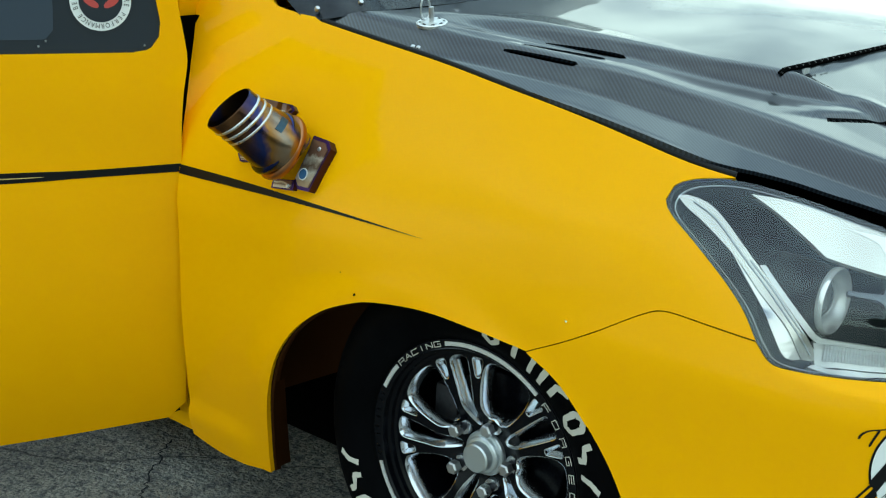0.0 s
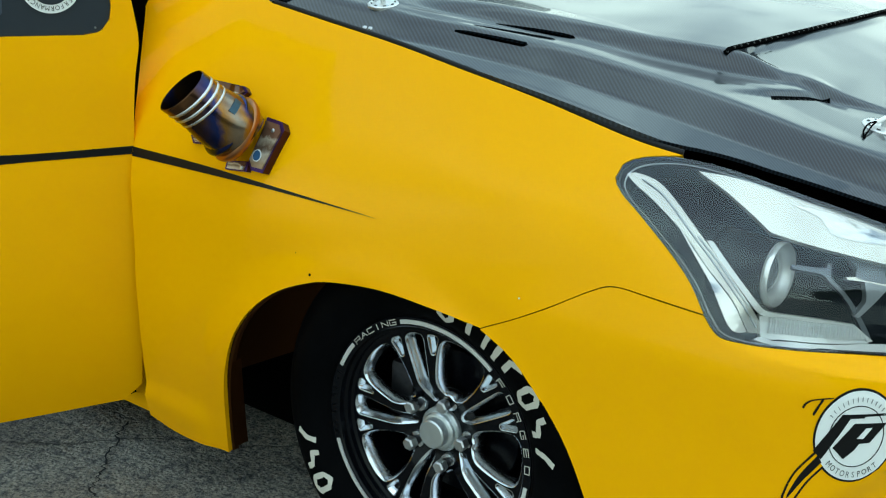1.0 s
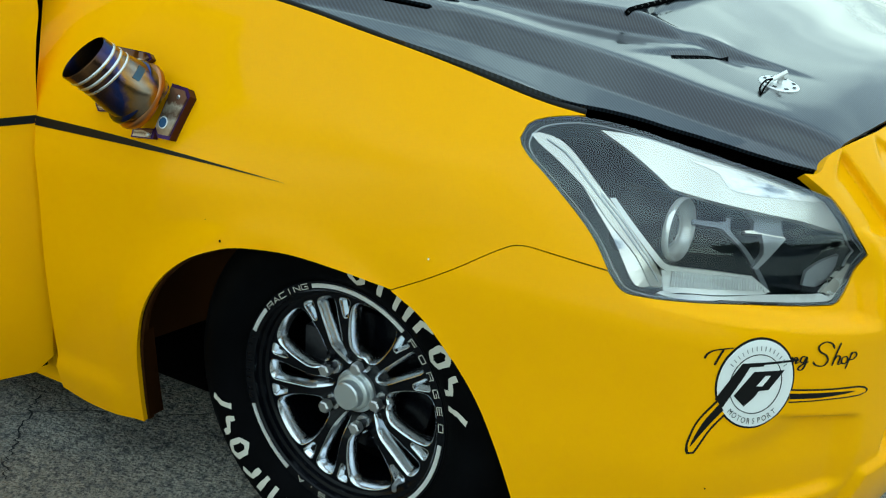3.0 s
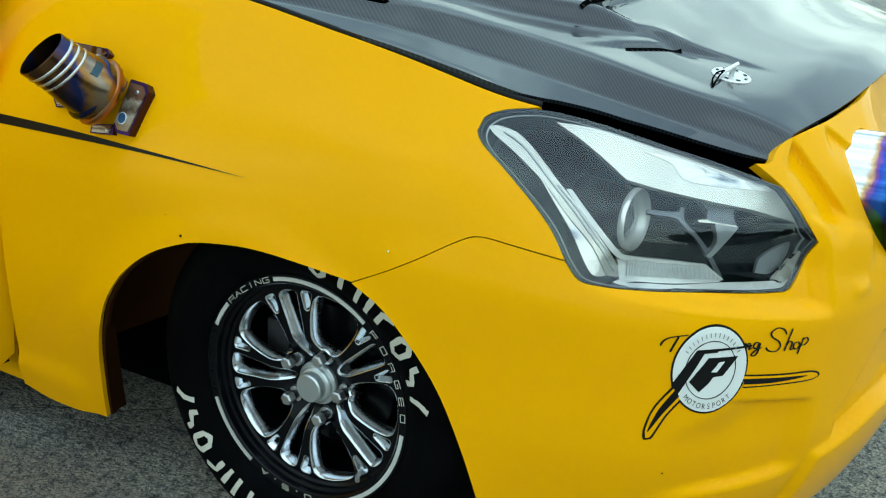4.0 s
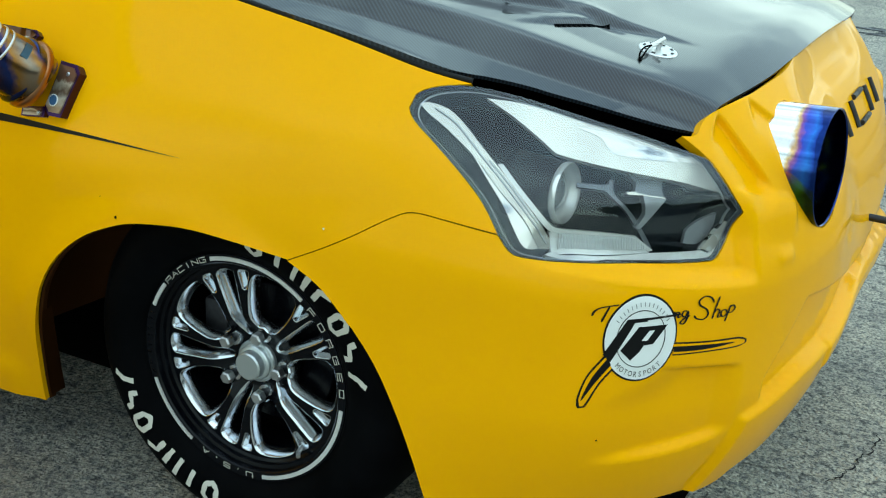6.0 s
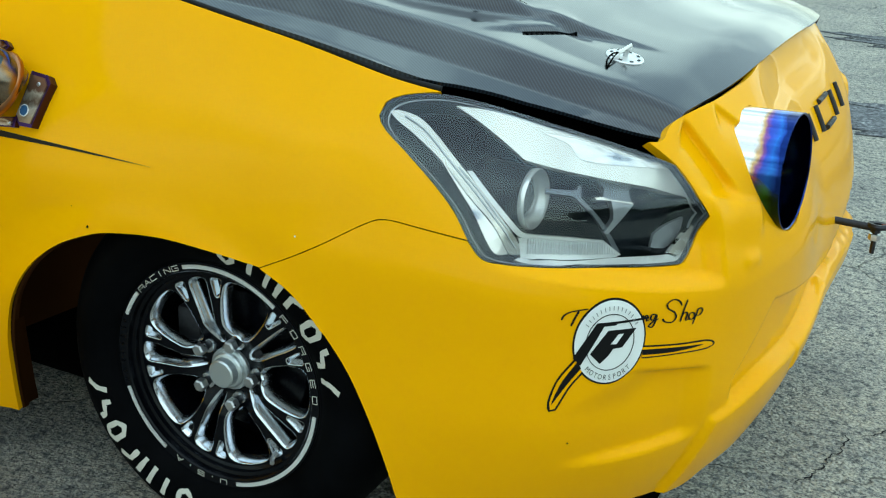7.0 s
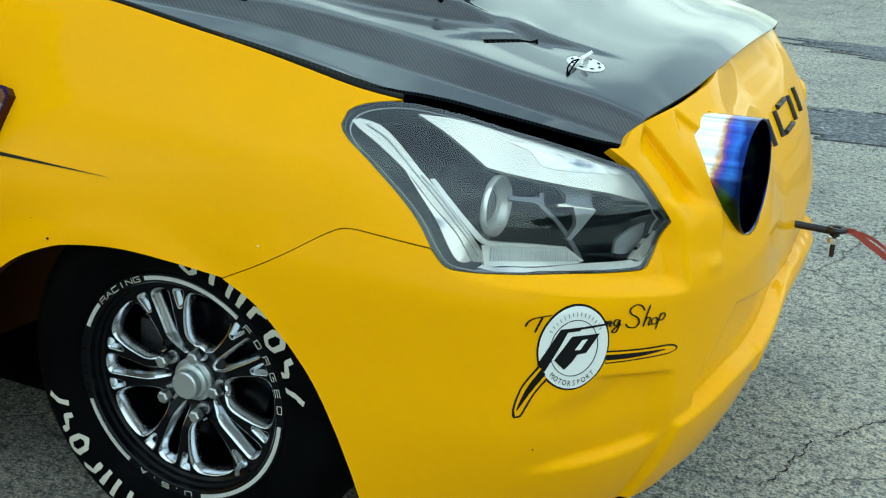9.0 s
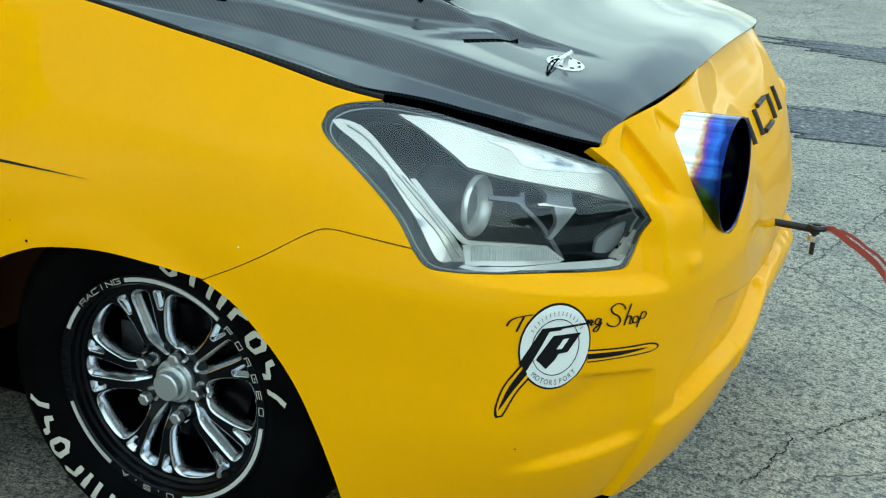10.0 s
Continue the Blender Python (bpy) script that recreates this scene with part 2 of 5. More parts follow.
STRAP = material("red_webbing", (0.42, 0.075, 0.05), 0.85)
STEEL = make_milled("dark_steel", (0.05, 0.05, 0.055), 0.5)
GOLD = material("gold_pinstripe", (0.6, 0.42, 0.12), 0.4)
TI_TIP = make_titanium("heat_tinted_tip", "X", [(0.0, (0.74, 0.72, 0.68)), (0.80, (0.86, 0.84, 0.80)), (0.835, (0.62, 0.38, 0.18)), (0.86, (0.24, 0.09, 0.26)), (0.89, (0.05, 0.08, 0.44)), (0.95, (0.03, 0.15, 0.52)), (0.99, (0.02, 0.06, 0.30)), (1.0, (0.01, 0.03, 0.16))], 0.11, 0.22, 13.0)
TI_PIPE = make_titanium("heat_tinted_pipe", "Y", [(0.0, (0.20, 0.06, 0.09)), (0.18, (0.16, 0.075, 0.03)), (0.36, (0.08, 0.04, 0.025)), (0.50, (0.015, 0.03, 0.12)), (0.57, (0.26, 0.12, 0.025)), (0.70, (0.22, 0.18, 0.14)), (0.80, (0.28, 0.13, 0.03)), (0.90, (0.02, 0.03, 0.12)), (1.0, (0.34, 0.26, 0.17))], 0.20, 0.34, 26.0)
TI_PLATE = make_titanium("heat_tinted_plate", "Z", [(0.0, (0.05, 0.02, 0.10)), (0.22, (0.15, 0.06, 0.05)), (0.42, (0.40, 0.28, 0.17)), (0.62, (0.62, 0.56, 0.47)), (0.80, (0.18, 0.11, 0.07)), (0.94, (0.60, 0.52, 0.40)), (1.0, (0.20, 0.10, 0.06))], 0.30, 0.5, 46.0, 0.55)
TI_COPPER = material("copper_titanium", (0.36, 0.16, 0.07), 0.28, 1.0)
TI_EDGE = material("violet_titanium", (0.07, 0.035, 0.15), 0.3, 1.0)
TI_BLUE = material("blue_titanium", (0.02, 0.03, 0.11), 0.25, 1.0)


# ---- mesh helpers ----
def mesh_object(name, verts, faces, mat, parent=None, label="", smooth=True, sharp=None):
    me = bpy.data.meshes.new(name)
    me.from_pydata([tuple(v) for v in verts], [], faces)
    me.materials.append(mat)
    me.update()
    if smooth:
        me.polygons.foreach_set("use_smooth", [True] * len(me.polygons))
        if sharp:
            me.set_sharp_from_angle(angle=radians(sharp))
    ob = new(name, me)
    if parent:
        ob.parent = parent
    if label:
        tagged(ob, label)
    return ob


def part(name, bm, mat, parent, label="", sharp=35):
    me = bpy.data.meshes.new(name)
    bmesh.ops.recalc_face_normals(bm, faces=bm.faces)
    bm.to_mesh(me)
    bm.free()
    me.materials.append(mat)
    me.polygons.foreach_set("use_smooth", [True] * len(me.polygons))
    me.set_sharp_from_angle(angle=radians(sharp))
    ob = new(name, me)
    ob.parent = parent
    if label:
        tagged(ob, label)
    return ob


def spline(points, step, closed=True):
    """A smooth line through the points; a point given twice is a corner."""
    pts = [Vector(p) for p in points]
    runs, run = [], []
    n = len(pts)
    k = 0
    while k < n:
        run.append(pts[k])
        if k + 1 < n and (pts[k + 1] - pts[k]).length < 1e-9:
            runs.append(run)
            run = [pts[k]]
            k += 1
        k += 1
    if closed:
        run.append(pts[0])
    runs.append(run)
    out = []
    for r in runs:
        for i in range(len(r) - 1):
            p1, p2 = r[i], r[i + 1]
            p0 = r[i - 1] if i else p1 * 2 - p2
            p3 = r[i + 2] if i + 2 < len(r) else p2 * 2 - p1
            m = max(1, int((p2 - p1).length / step))
            for j in range(m):
                t = j / m
                out.append(0.5 * (2 * p1 + (p2 - p0) * t + (2 * p0 - 5 * p1 + 4 * p2 - p3) * t * t + (3 * p1 - p0 - 3 * p2 + p3) * t ** 3))
    if not closed:
        out.append(runs[-1][-1])
    return out


def inside_many(poly, pts):
    P = np.array([tuple(p) for p in poly])
    Q = np.array(pts)
    hit = np.zeros(len(Q), bool)
    j = len(P) - 1
    for i in range(len(P)):
        cross = (P[i, 1] > Q[:, 1]) != (P[j, 1] > Q[:, 1])
        with np.errstate(divide="ignore", invalid="ignore"):
            x = (P[j, 0] - P[i, 0]) * (Q[:, 1] - P[i, 1]) / (P[j, 1] - P[i, 1]) + P[i, 0]
        hit ^= cross & (Q[:, 0] < x)
        j = i
    return hit


def flat_mesh(outline, holes, grid, fine=None):
    """Triangles of a trimmed sheet in its own two coordinates, with inner points on a grid."""
    from mathutils.geometry import delaunay_2d_cdt
    loops = [outline] + list(holes)
    verts, edges = [], []
    for lp in loops:
        o = len(verts)
        verts += [Vector((p[0], p[1])) for p in lp]
        edges += [(o + i, o + (i + 1) % len(lp)) for i in range(len(lp))]
    lo = np.min([tuple(v) for v in verts], 0)
    hi = np.max([tuple(v) for v in verts], 0)
    if grid:
        gx, gy = np.meshgrid(np.arange(lo[0] + grid / 2, hi[0], grid), np.arange(lo[1] + grid / 2, hi[1], grid))
        G = np.stack([gx.ravel(), gy.ravel()], 1)
        if fine:
            a0, b0, a1, b1, g = fine
            G = G[(G[:, 0] < a0) | (G[:, 0] > a1) | (G[:, 1] < b0) | (G[:, 1] > b1)]
            gx, gy = np.meshgrid(np.arange(a0, a1, g), np.arange(b0, b1, g))
            G = np.concatenate([G, np.stack([gx.ravel(), gy.ravel()], 1)])
        keep = inside_many(outline, G)
        for h in holes:
            keep &= ~inside_many(h, G)
        edge = np.array([tuple(v) for v in verts])
        G = G[keep]
        if len(G):
            far = np.ones(len(G), bool)
            for s in range(0, len(G), 400):
                d = np.linalg.norm(G[s:s + 400, None] - edge[None], axis=2).min(1)
                far[s:s + 400] = d > (fine[4] if fine else grid) * 0.45
            verts += [Vector(p) for p in G[far]]
    vs, es, fs, *_ = delaunay_2d_cdt(verts, edges, [], 0, 1e-7)
    cent = [tuple(sum((vs[i] for i in f), Vector((0, 0))) / len(f)) for f in fs]
    keep = inside_many(outline, cent)
    for h in holes:
        keep &= ~inside_many(h, cent)
    return vs, [list(f) for f, k in zip(fs, keep) if k]


def skin(name, outline, surf, mat, parent, label="", off=0.0, thick=0.004, grid=0.02, step=None, holes=(), raw=False, fine=None, sharp=42):
    """A trimmed sheet laid on surf(a, b), off metres proud of it, with its edge turned in by thick."""
    step = step or grid * 0.6 or 0.01
    ol = outline if raw else spline(outline, step)
    hs = [h if raw else spline(h, step) for h in holes]
    vs, fs = flat_mesh(ol, hs, grid, fine)
    h = 1e-4
    pts, nrm = [], []
    for v in vs:
        p = surf(v[0], v[1])
        n = (surf(v[0] + h, v[1]) - surf(v[0] - h, v[1])).cross(surf(v[0], v[1] + h) - surf(v[0], v[1] - h)).normalized()
        if n.dot(p - CENTRE) < 0:
            n = -n
        pts.append(p + n * off)
        nrm.append(n)
    faces = []
    for f in fs:
        a, b, c = f[:3]
        fn = (pts[b] - pts[a]).cross(pts[c] - pts[a])
        faces.append(f if fn.dot(nrm[a]) > 0 else f[::-1])
    if thick:
        count = {}
        for f in faces:
            for i in range(len(f)):
                e = (f[i], f[(i + 1) % len(f)])
                count[e] = 1
        rim = [e for e in count if (e[1], e[0]) not in count]
        low = {}
        for e in rim:
            for i in e:
                if i not in low:
                    low[i] = len(pts)
                    pts.append(pts[i] - nrm[i] * thick)
        for a, b in rim:
            faces.append([b, a, low[a], low[b]])
    return mesh_object(name, pts, faces, mat, parent, label, sharp=sharp)


def tube_along(points, radius, sides=10, taper=None):
    """A round bar along the points, as a bmesh."""
    bm = bmesh.new()
    pts = [Vector(p) for p in points]
    rings = []
    for i, p in enumerate(pts):
        d = (pts[min(i + 1, len(pts) - 1)] - pts[max(i - 1, 0)]).normalized()
        a = d.orthogonal().normalized() if i == 0 else (rings_axis - d * rings_axis.dot(d)).normalized()
        rings_axis = a
        b = d.cross(a)
        r = radius if taper is None else radius * taper[i]
        rings.append([bm.verts.new(p + (a * math.cos(k * math.tau / sides) + b * math.sin(k * math.tau / sides)) * r) for k in range(sides)])
    for r0, r1 in zip(rings, rings[1:]):
        for k in range(sides):
            bm.faces.new((r0[k], r0[(k + 1) % sides], r1[(k + 1) % sides], r1[k]))
    bm.faces.new(rings[0][::-1])
    bm.faces.new(rings[-1])
    return bm


def lathe(profile, sides=64, m=None, closed=False):
    """A turned body round the local z axis from (radius, height) pairs, as a bmesh."""
    bm = bmesh.new()
    rings = []
    for r, z in profile:
        if r < 1e-6:
            rings.append([bm.verts.new((0, 0, z))])
        else:
            rings.append([bm.verts.new((r * math.cos(k * math.tau / sides), r * math.sin(k * math.tau / sides), z)) for k in range(sides)])
    pairs = list(zip(rings, rings[1:]))
    if closed:
        pairs.append((rings[-1], rings[0]))
    for a, b in pairs:
        for k in range(sides):
            k2 = (k + 1) % sides
            if len(a) == 1 and len(b) == 1:
                continue
            if len(a) == 1:
                bm.faces.new((a[0], b[k2], b[k]))
            elif len(b) == 1:
                bm.faces.new((a[k], a[k2], b[0]))
            else:
                bm.faces.new((a[k], a[k2], b[k2], b[k]))
    if m is not None:
        bm.transform(m)
    return bm


def prism(outline, depth, m=None, bevel=0.0):
    """An upright slab: the outline in x, y, from z = 0 to depth, edges bevelled."""
    bm = bmesh.new()
    vs = [bm.verts.new((p[0], p[1], 0)) for p in outline]
    f = bm.faces.new(vs)
    g = bmesh.ops.extrude_face_region(bm, geom=[f])
    bmesh.ops.translate(bm, verts=[v for v in g["geom"] if isinstance(v, bmesh.types.BMVert)], vec=(0, 0, depth))
    bmesh.ops.recalc_face_normals(bm, faces=bm.faces)
    if bevel:
        bmesh.ops.bevel(bm, geom=list(bm.edges), offset=bevel, segments=2, affect="EDGES", profile=0.7)
    if m is not None:
        bm.transform(m)
    return bm


def box(size, m=None, bevel=0.0):
    x, y, z = size[0] / 2, size[1] / 2, size[2]
    return prism([(-x, -y), (x, -y), (x, y), (-x, y)], z, m, bevel)


def axes(origin, zdir, xhint):
    """A matrix with its z along zdir and its x near xhint."""
    z = Vector(zdir).normalized()
    x = Vector(xhint) - z * Vector(xhint).dot(z)
    x.normalize()
    y = z.cross(x)
    return Matrix(((x[0], y[0], z[0], origin[0]), (x[1], y[1], z[1], origin[1]), (x[2], y[2], z[2], origin[2]), (0, 0, 0, 1)))


GLYPHS = {}


def glyph(ch, shear=0.0):
    """Outline mesh of a letter of the built-in font, one unit high."""
    if (ch, shear) not in GLYPHS:
        cu = bpy.data.curves.new("glyph", "FONT")
        cu.body, cu.shear, cu.align_x, cu.resolution_u = ch, shear, "CENTER", 3
        ob = bpy.data.objects.new("glyph", cu)
        scene.collection.objects.link(ob)
        me = ob.evaluated_get(bpy.context.evaluated_depsgraph_get()).to_mesh()
        GLYPHS[ch, shear] = ([tuple(v.co) for v in me.vertices], [tuple(p.vertices) for p in me.polygons])
        bpy.data.objects.remove(ob)
        bpy.data.curves.remove(cu)
    return GLYPHS[ch, shear]

# ---- the truck's body shape ----
# x runs forward from the front axle, y across from the wheel's outer face, z up
CENTRE = Vector((-0.3, 0.88, 0.5))
MID = 0.88
PX, PA, PB, PN = 0.05, 0.81, 0.93, 3.4


def smooth(v, a, b):
    t = min(1.0, max(0.0, (v - a) / (b - a)))
    return t * t * (3 - 2 * t)


def ridge(u, z, p, q, width):
    """1 on the line from p to q, falling to 0 at some widths from it."""
    du, dz = q[0] - p[0], q[1] - p[1]
    t = max(0.0, min(1.0, ((u - p[0]) * du + (z - p[1]) * dz) / (du * du + dz * dz)))
    d2 = (u - p[0] - t * du) ** 2 + (z - p[1] - t * dz) ** 2
    return math.exp(-d2 / width ** 2)


def fold(u, z, p, q, reach, edge):
    """A sharp crease from p to q: 1 just right of the line as seen from p, fading over reach."""
    du, dz = q[0] - p[0], q[1] - p[1]
    l = math.hypot(du, dz)
    t = ((u - p[0]) * du + (z - p[1]) * dz) / l
    s = ((u - p[0]) * dz - (z - p[1]) * du) / l
    return smooth(s, -edge / 2, edge / 2) * (1 - smooth(s, edge / 2, reach)) * smooth(t, -0.012, 0.012) * (1 - smooth(t, l - 0.015, l + 0.012))


FOLD_A, FOLD_B = (0.860, 0.821), (0.926, 0.720)
FOLD_C, FOLD_D = (0.964, 0.833), (1.027, 0.791)
FOLD_E, FOLD_F = (0.838, 0.727), (0.972, 0.700)


def detail(u, z):
    """Small forms pressed into the bumper and nose: metres inward."""
    d = 0.0
    # shelf under the headlamp
    line = 0.630 - 0.118 * (u - 0.51)
    d += 0.023 * smooth(z, line, line + 0.022) * smooth(u, 0.44, 0.54) * (1 - smooth(u, 0.825, 0.862)) * (1 - smooth(z, 0.65, 0.74))
    # blind pocket in the corner of the bumper
    top, low = 0.4828 - 0.145 * (u - 0.70), 0.311 + 0.10 * (u - 0.62)
    d += 0.017 * smooth(z, low - 0.002, low + 0.020) * (1 - smooth(z, top - 0.012, top + 0.002)) * smooth(u, 0.56 + 0.10 * smooth(z, 0.40, 0.48), 0.70 + 0.06 * smooth(z, 0.40, 0.48)) * (1 - smooth(u, 0.800, 0.852))
    # lower lip
    lip = 0.3629 + 0.034 * smooth(u, 0.84, 1.06) + 0.034 * smooth(u, 1.06, 1.50)
    d -= 0.013 * (1 - smooth(z, lip - 0.012, lip + 0.001)) * smooth(u, 0.856 - (lip - z) * 0.20, 0.872 - (lip - z) * 0.20)
    d -= 0.005 * (1 - smooth(z, lip - 0.006, lip + 0.006)) * smooth(z, lip - 0.060, lip - 0.050) * smooth(u, 1.150, 1.165)
    # grille blank above the lip, its outer edge slanting up
    roof = min(0.525, 0.439 + 0.93 * (u - 0.93)) - 0.16 * max(0.0, u - 1.03)
    d += 0.013 * smooth(z, lip, lip + 0.008) * (1 - smooth(z, roof - 0.012, roof)) * smooth(u, 0.90, 0.93)
    d -= 0.006 * ridge(u, z, (0.99, 0.70), (0.99, 0.78), 0.07)
    # folds in the nose beside the headlamp
    d += 0.017 * fold(u, z, FOLD_A, FOLD_B, 0.075, 0.011)
    d += 0.010 * fold(u, z, FOLD_C, FOLD_D, 0.060, 0.011)
    d -= 0.012 * fold(u, z, FOLD_E, FOLD_F, 0.080, 0.011)
    d -= 0.005 * ridge(u, z, (0.915, 0.618), (0.935, 0.618), 0.012)
    # flat upper face of the nose
    d += 0.010 * smooth(z, 0.768, 0.790) * (1 - smooth(z, 0.795, 0.860)) * smooth(u, 1.12, 1.30)
    return d


def body(u, z):
    """The outer skin: u runs along the side and round the nose, z is the height."""
    if u <= 0:
        p, n = (PX + u, MID - PB), (0.0, 1.0)
    else:
        s, c = math.sin(u), math.cos(u)
        r = ((abs(s) / PA) ** PN + (abs(c) / PB) ** PN) ** (-1 / PN)
        p = (PX + r * s, MID - r * c)
        gx = math.copysign((abs(r * s) / PA) ** (PN - 1) / PA, s)
        gy = -math.copysign((abs(r * c) / PB) ** (PN - 1) / PB, c)
        g = math.hypot(gx, gy)
        n = (-gx / g, -gy / g)
    v = min(u, math.pi - u)
    w = smooth(v, 0.1, 0.7)
    d = (0.8 + 0.2 * w) * max(0.0, z - 0.62 + 0.04 * w) ** 1.5 + 0.9 * w * max(0.0, 0.40 - z) ** 1.6
    if u > 1.1:
        d += (0.014 + 0.024 * smooth(z, 0.46, 0.62)) * smooth(u, 1.12, 1.55) * (1 - smooth(u, 2.3, 2.6))
    if u < 0.12:
        # the side turns under towards the sill
        d += 0.40 * max(0.0, 0.47 - z) ** 1.8 * (1 - smooth(u, -0.30, 0.12))
    if v > 0.4:
        d += detail(v, z)
    elif v < 0.2:
        # swollen lip round the wheel opening
        d -= 0.012 * math.exp(-((math.hypot(v + 0.12, z - 0.19) - 0.40) / 0.03) ** 2) * smooth(z, 0.2, 0.4)
    if v < 0.45:
        # full shoulder over the front of the arch, drawn in below it
        d -= 0.011 * math.exp(-((v - 0.07) / 0.19) ** 2 - ((z - 0.775) / 0.075) ** 2)
        d += 0.005 * math.exp(-((v - 0.22) / 0.12) ** 2 - ((z - 0.655) / 0.05) ** 2)
        # pressed foot behind the wheel
        d -= 0.010 * (1 - smooth(z, 0.185, 0.215)) * (1 - smooth(v, -0.60, -0.54))
    return Vector((p[0] + n[0] * d, p[1] + n[1] * d, z))


def far_side(surf):
    def mirrored(a, b):
        p = surf(a, b)
        return Vector((p.x, 2 * MID - p.y, p.z))
    return mirrored


BULGE_TOP = ((-0.25, 0.628), (-0.015, 0.612), (0.10, 0.592), (0.19, 0.555), (0.27, 0.502), (0.34, 0.458), (0.41, 0.430), (0.484, 0.408), (0.58, 0.383), (0.66, 0.360))


def between(x, line):
    """The value at x of a smooth line through (x, value) pairs."""
    if x <= line[0][0]:
        return line[0][1]
    for k in range(len(line) - 1):
        (x1, y1), (x2, y2) = line[k], line[k + 1]
        if x <= x2:
            x0, y0 = line[k - 1] if k else (2 * x1 - x2, 2 * y1 - y2)
            x3, y3 = line[k + 2] if k + 2 < len(line) else (2 * x2 - x1, 2 * y2 - y1)
            h, t = x2 - x1, (x - x1) / (x2 - x1)
            m1, m2 = (y2 - y0) / (x2 - x0) * h, (y3 - y1) / (x3 - x1) * h
            return (2 * t ** 3 - 3 * t * t + 1) * y1 + (t ** 3 - 2 * t * t + t) * m1 + (3 * t * t - 2 * t ** 3) * y2 + (t ** 3 - t * t) * m2
    return line[-1][1]


def bonnet(x, y):
    """The bonnet's top: a crowned sheet with a raised middle and a shoulder crease."""
    v = abs(y - MID)
    q = smooth(x, 0.3, 0.7)
    k = smooth(x, -0.38, -0.06) * (1 - smooth(x, 0.44, 0.66))
    z = 1.03 - 0.035 * k - 0.06 * x - 0.26 * max(0.0, x) ** 2 - 0.078 * (1 - k) * (v / 0.8) ** 2 - 0.045 * k * (min(v, 0.55) / 0.8) ** 2
    # shoulder crease, a steep flank below it and a flatter flange along the edge
    c = 0.705 - 0.125 * smooth(x, 0.05, 0.7)
    f = 0.5 * (v - c + math.sqrt((v - c) ** 2 + 0.0001)) / (0.790 - 0.14 * q - c)
    z -= (0.040 - 0.006 * q + 0.007 * k) * (0.80 * min(1.0, f / 0.5) + 0.20 * max(0.0, min(1.2, (f - 0.5) / 0.5)))
    # raised middle
    top = between(x, BULGE_TOP)
    slant = k * (1 - smooth(x, 0.08, 0.22))
    z += 0.05 * slant * max(0.0, min(0.09, 0.715 - v))
    rise = smooth(x, -0.38, -0.06) * (1 - smooth(x, 0.26, 0.60))
    z += (0.027 * rise - 0.0045 * slant) * (1 - smooth(v, top - 0.006, top + 0.044 - 0.032 * smooth(x, 0.33, 0.54)))
    # scoop floor drop in the middle
    sx = 0.307 - 0.115 * v * v
    z -= 0.010 * smooth(x, sx, sx + 0.008) * (1 - smooth(v, 0.44, 0.48)) * (1 - smooth(x, 0.32, 0.52))
    # long grooves
    for g, g0 in ((0.711, -0.26), (0.686, -0.27), (0.652, -0.25)):
        z -= 0.0012 * math.exp(-((v - g + 0.09 * (x + 0.07)) / 0.008) ** 2) * smooth(x, g0, g0 + 0.10) * (1 - smooth(x, 0.02, 0.08))
    # side vent scoop
    w = MID - v
    al = (x - 0.3805) * 0.467 + (w - 0.3305) * 0.884
    ac = -(x - 0.3805) * 0.884 + (w - 0.3305) * 0.467
    z += 0.006 * smooth(ac, 0.004, 0.016) * (1 - smooth(ac, 0.016, 0.09)) * smooth(al, -0.10, 0.02) * (1 - smooth(al, 0.105, 0.16))
    return Vector((x, y, z))


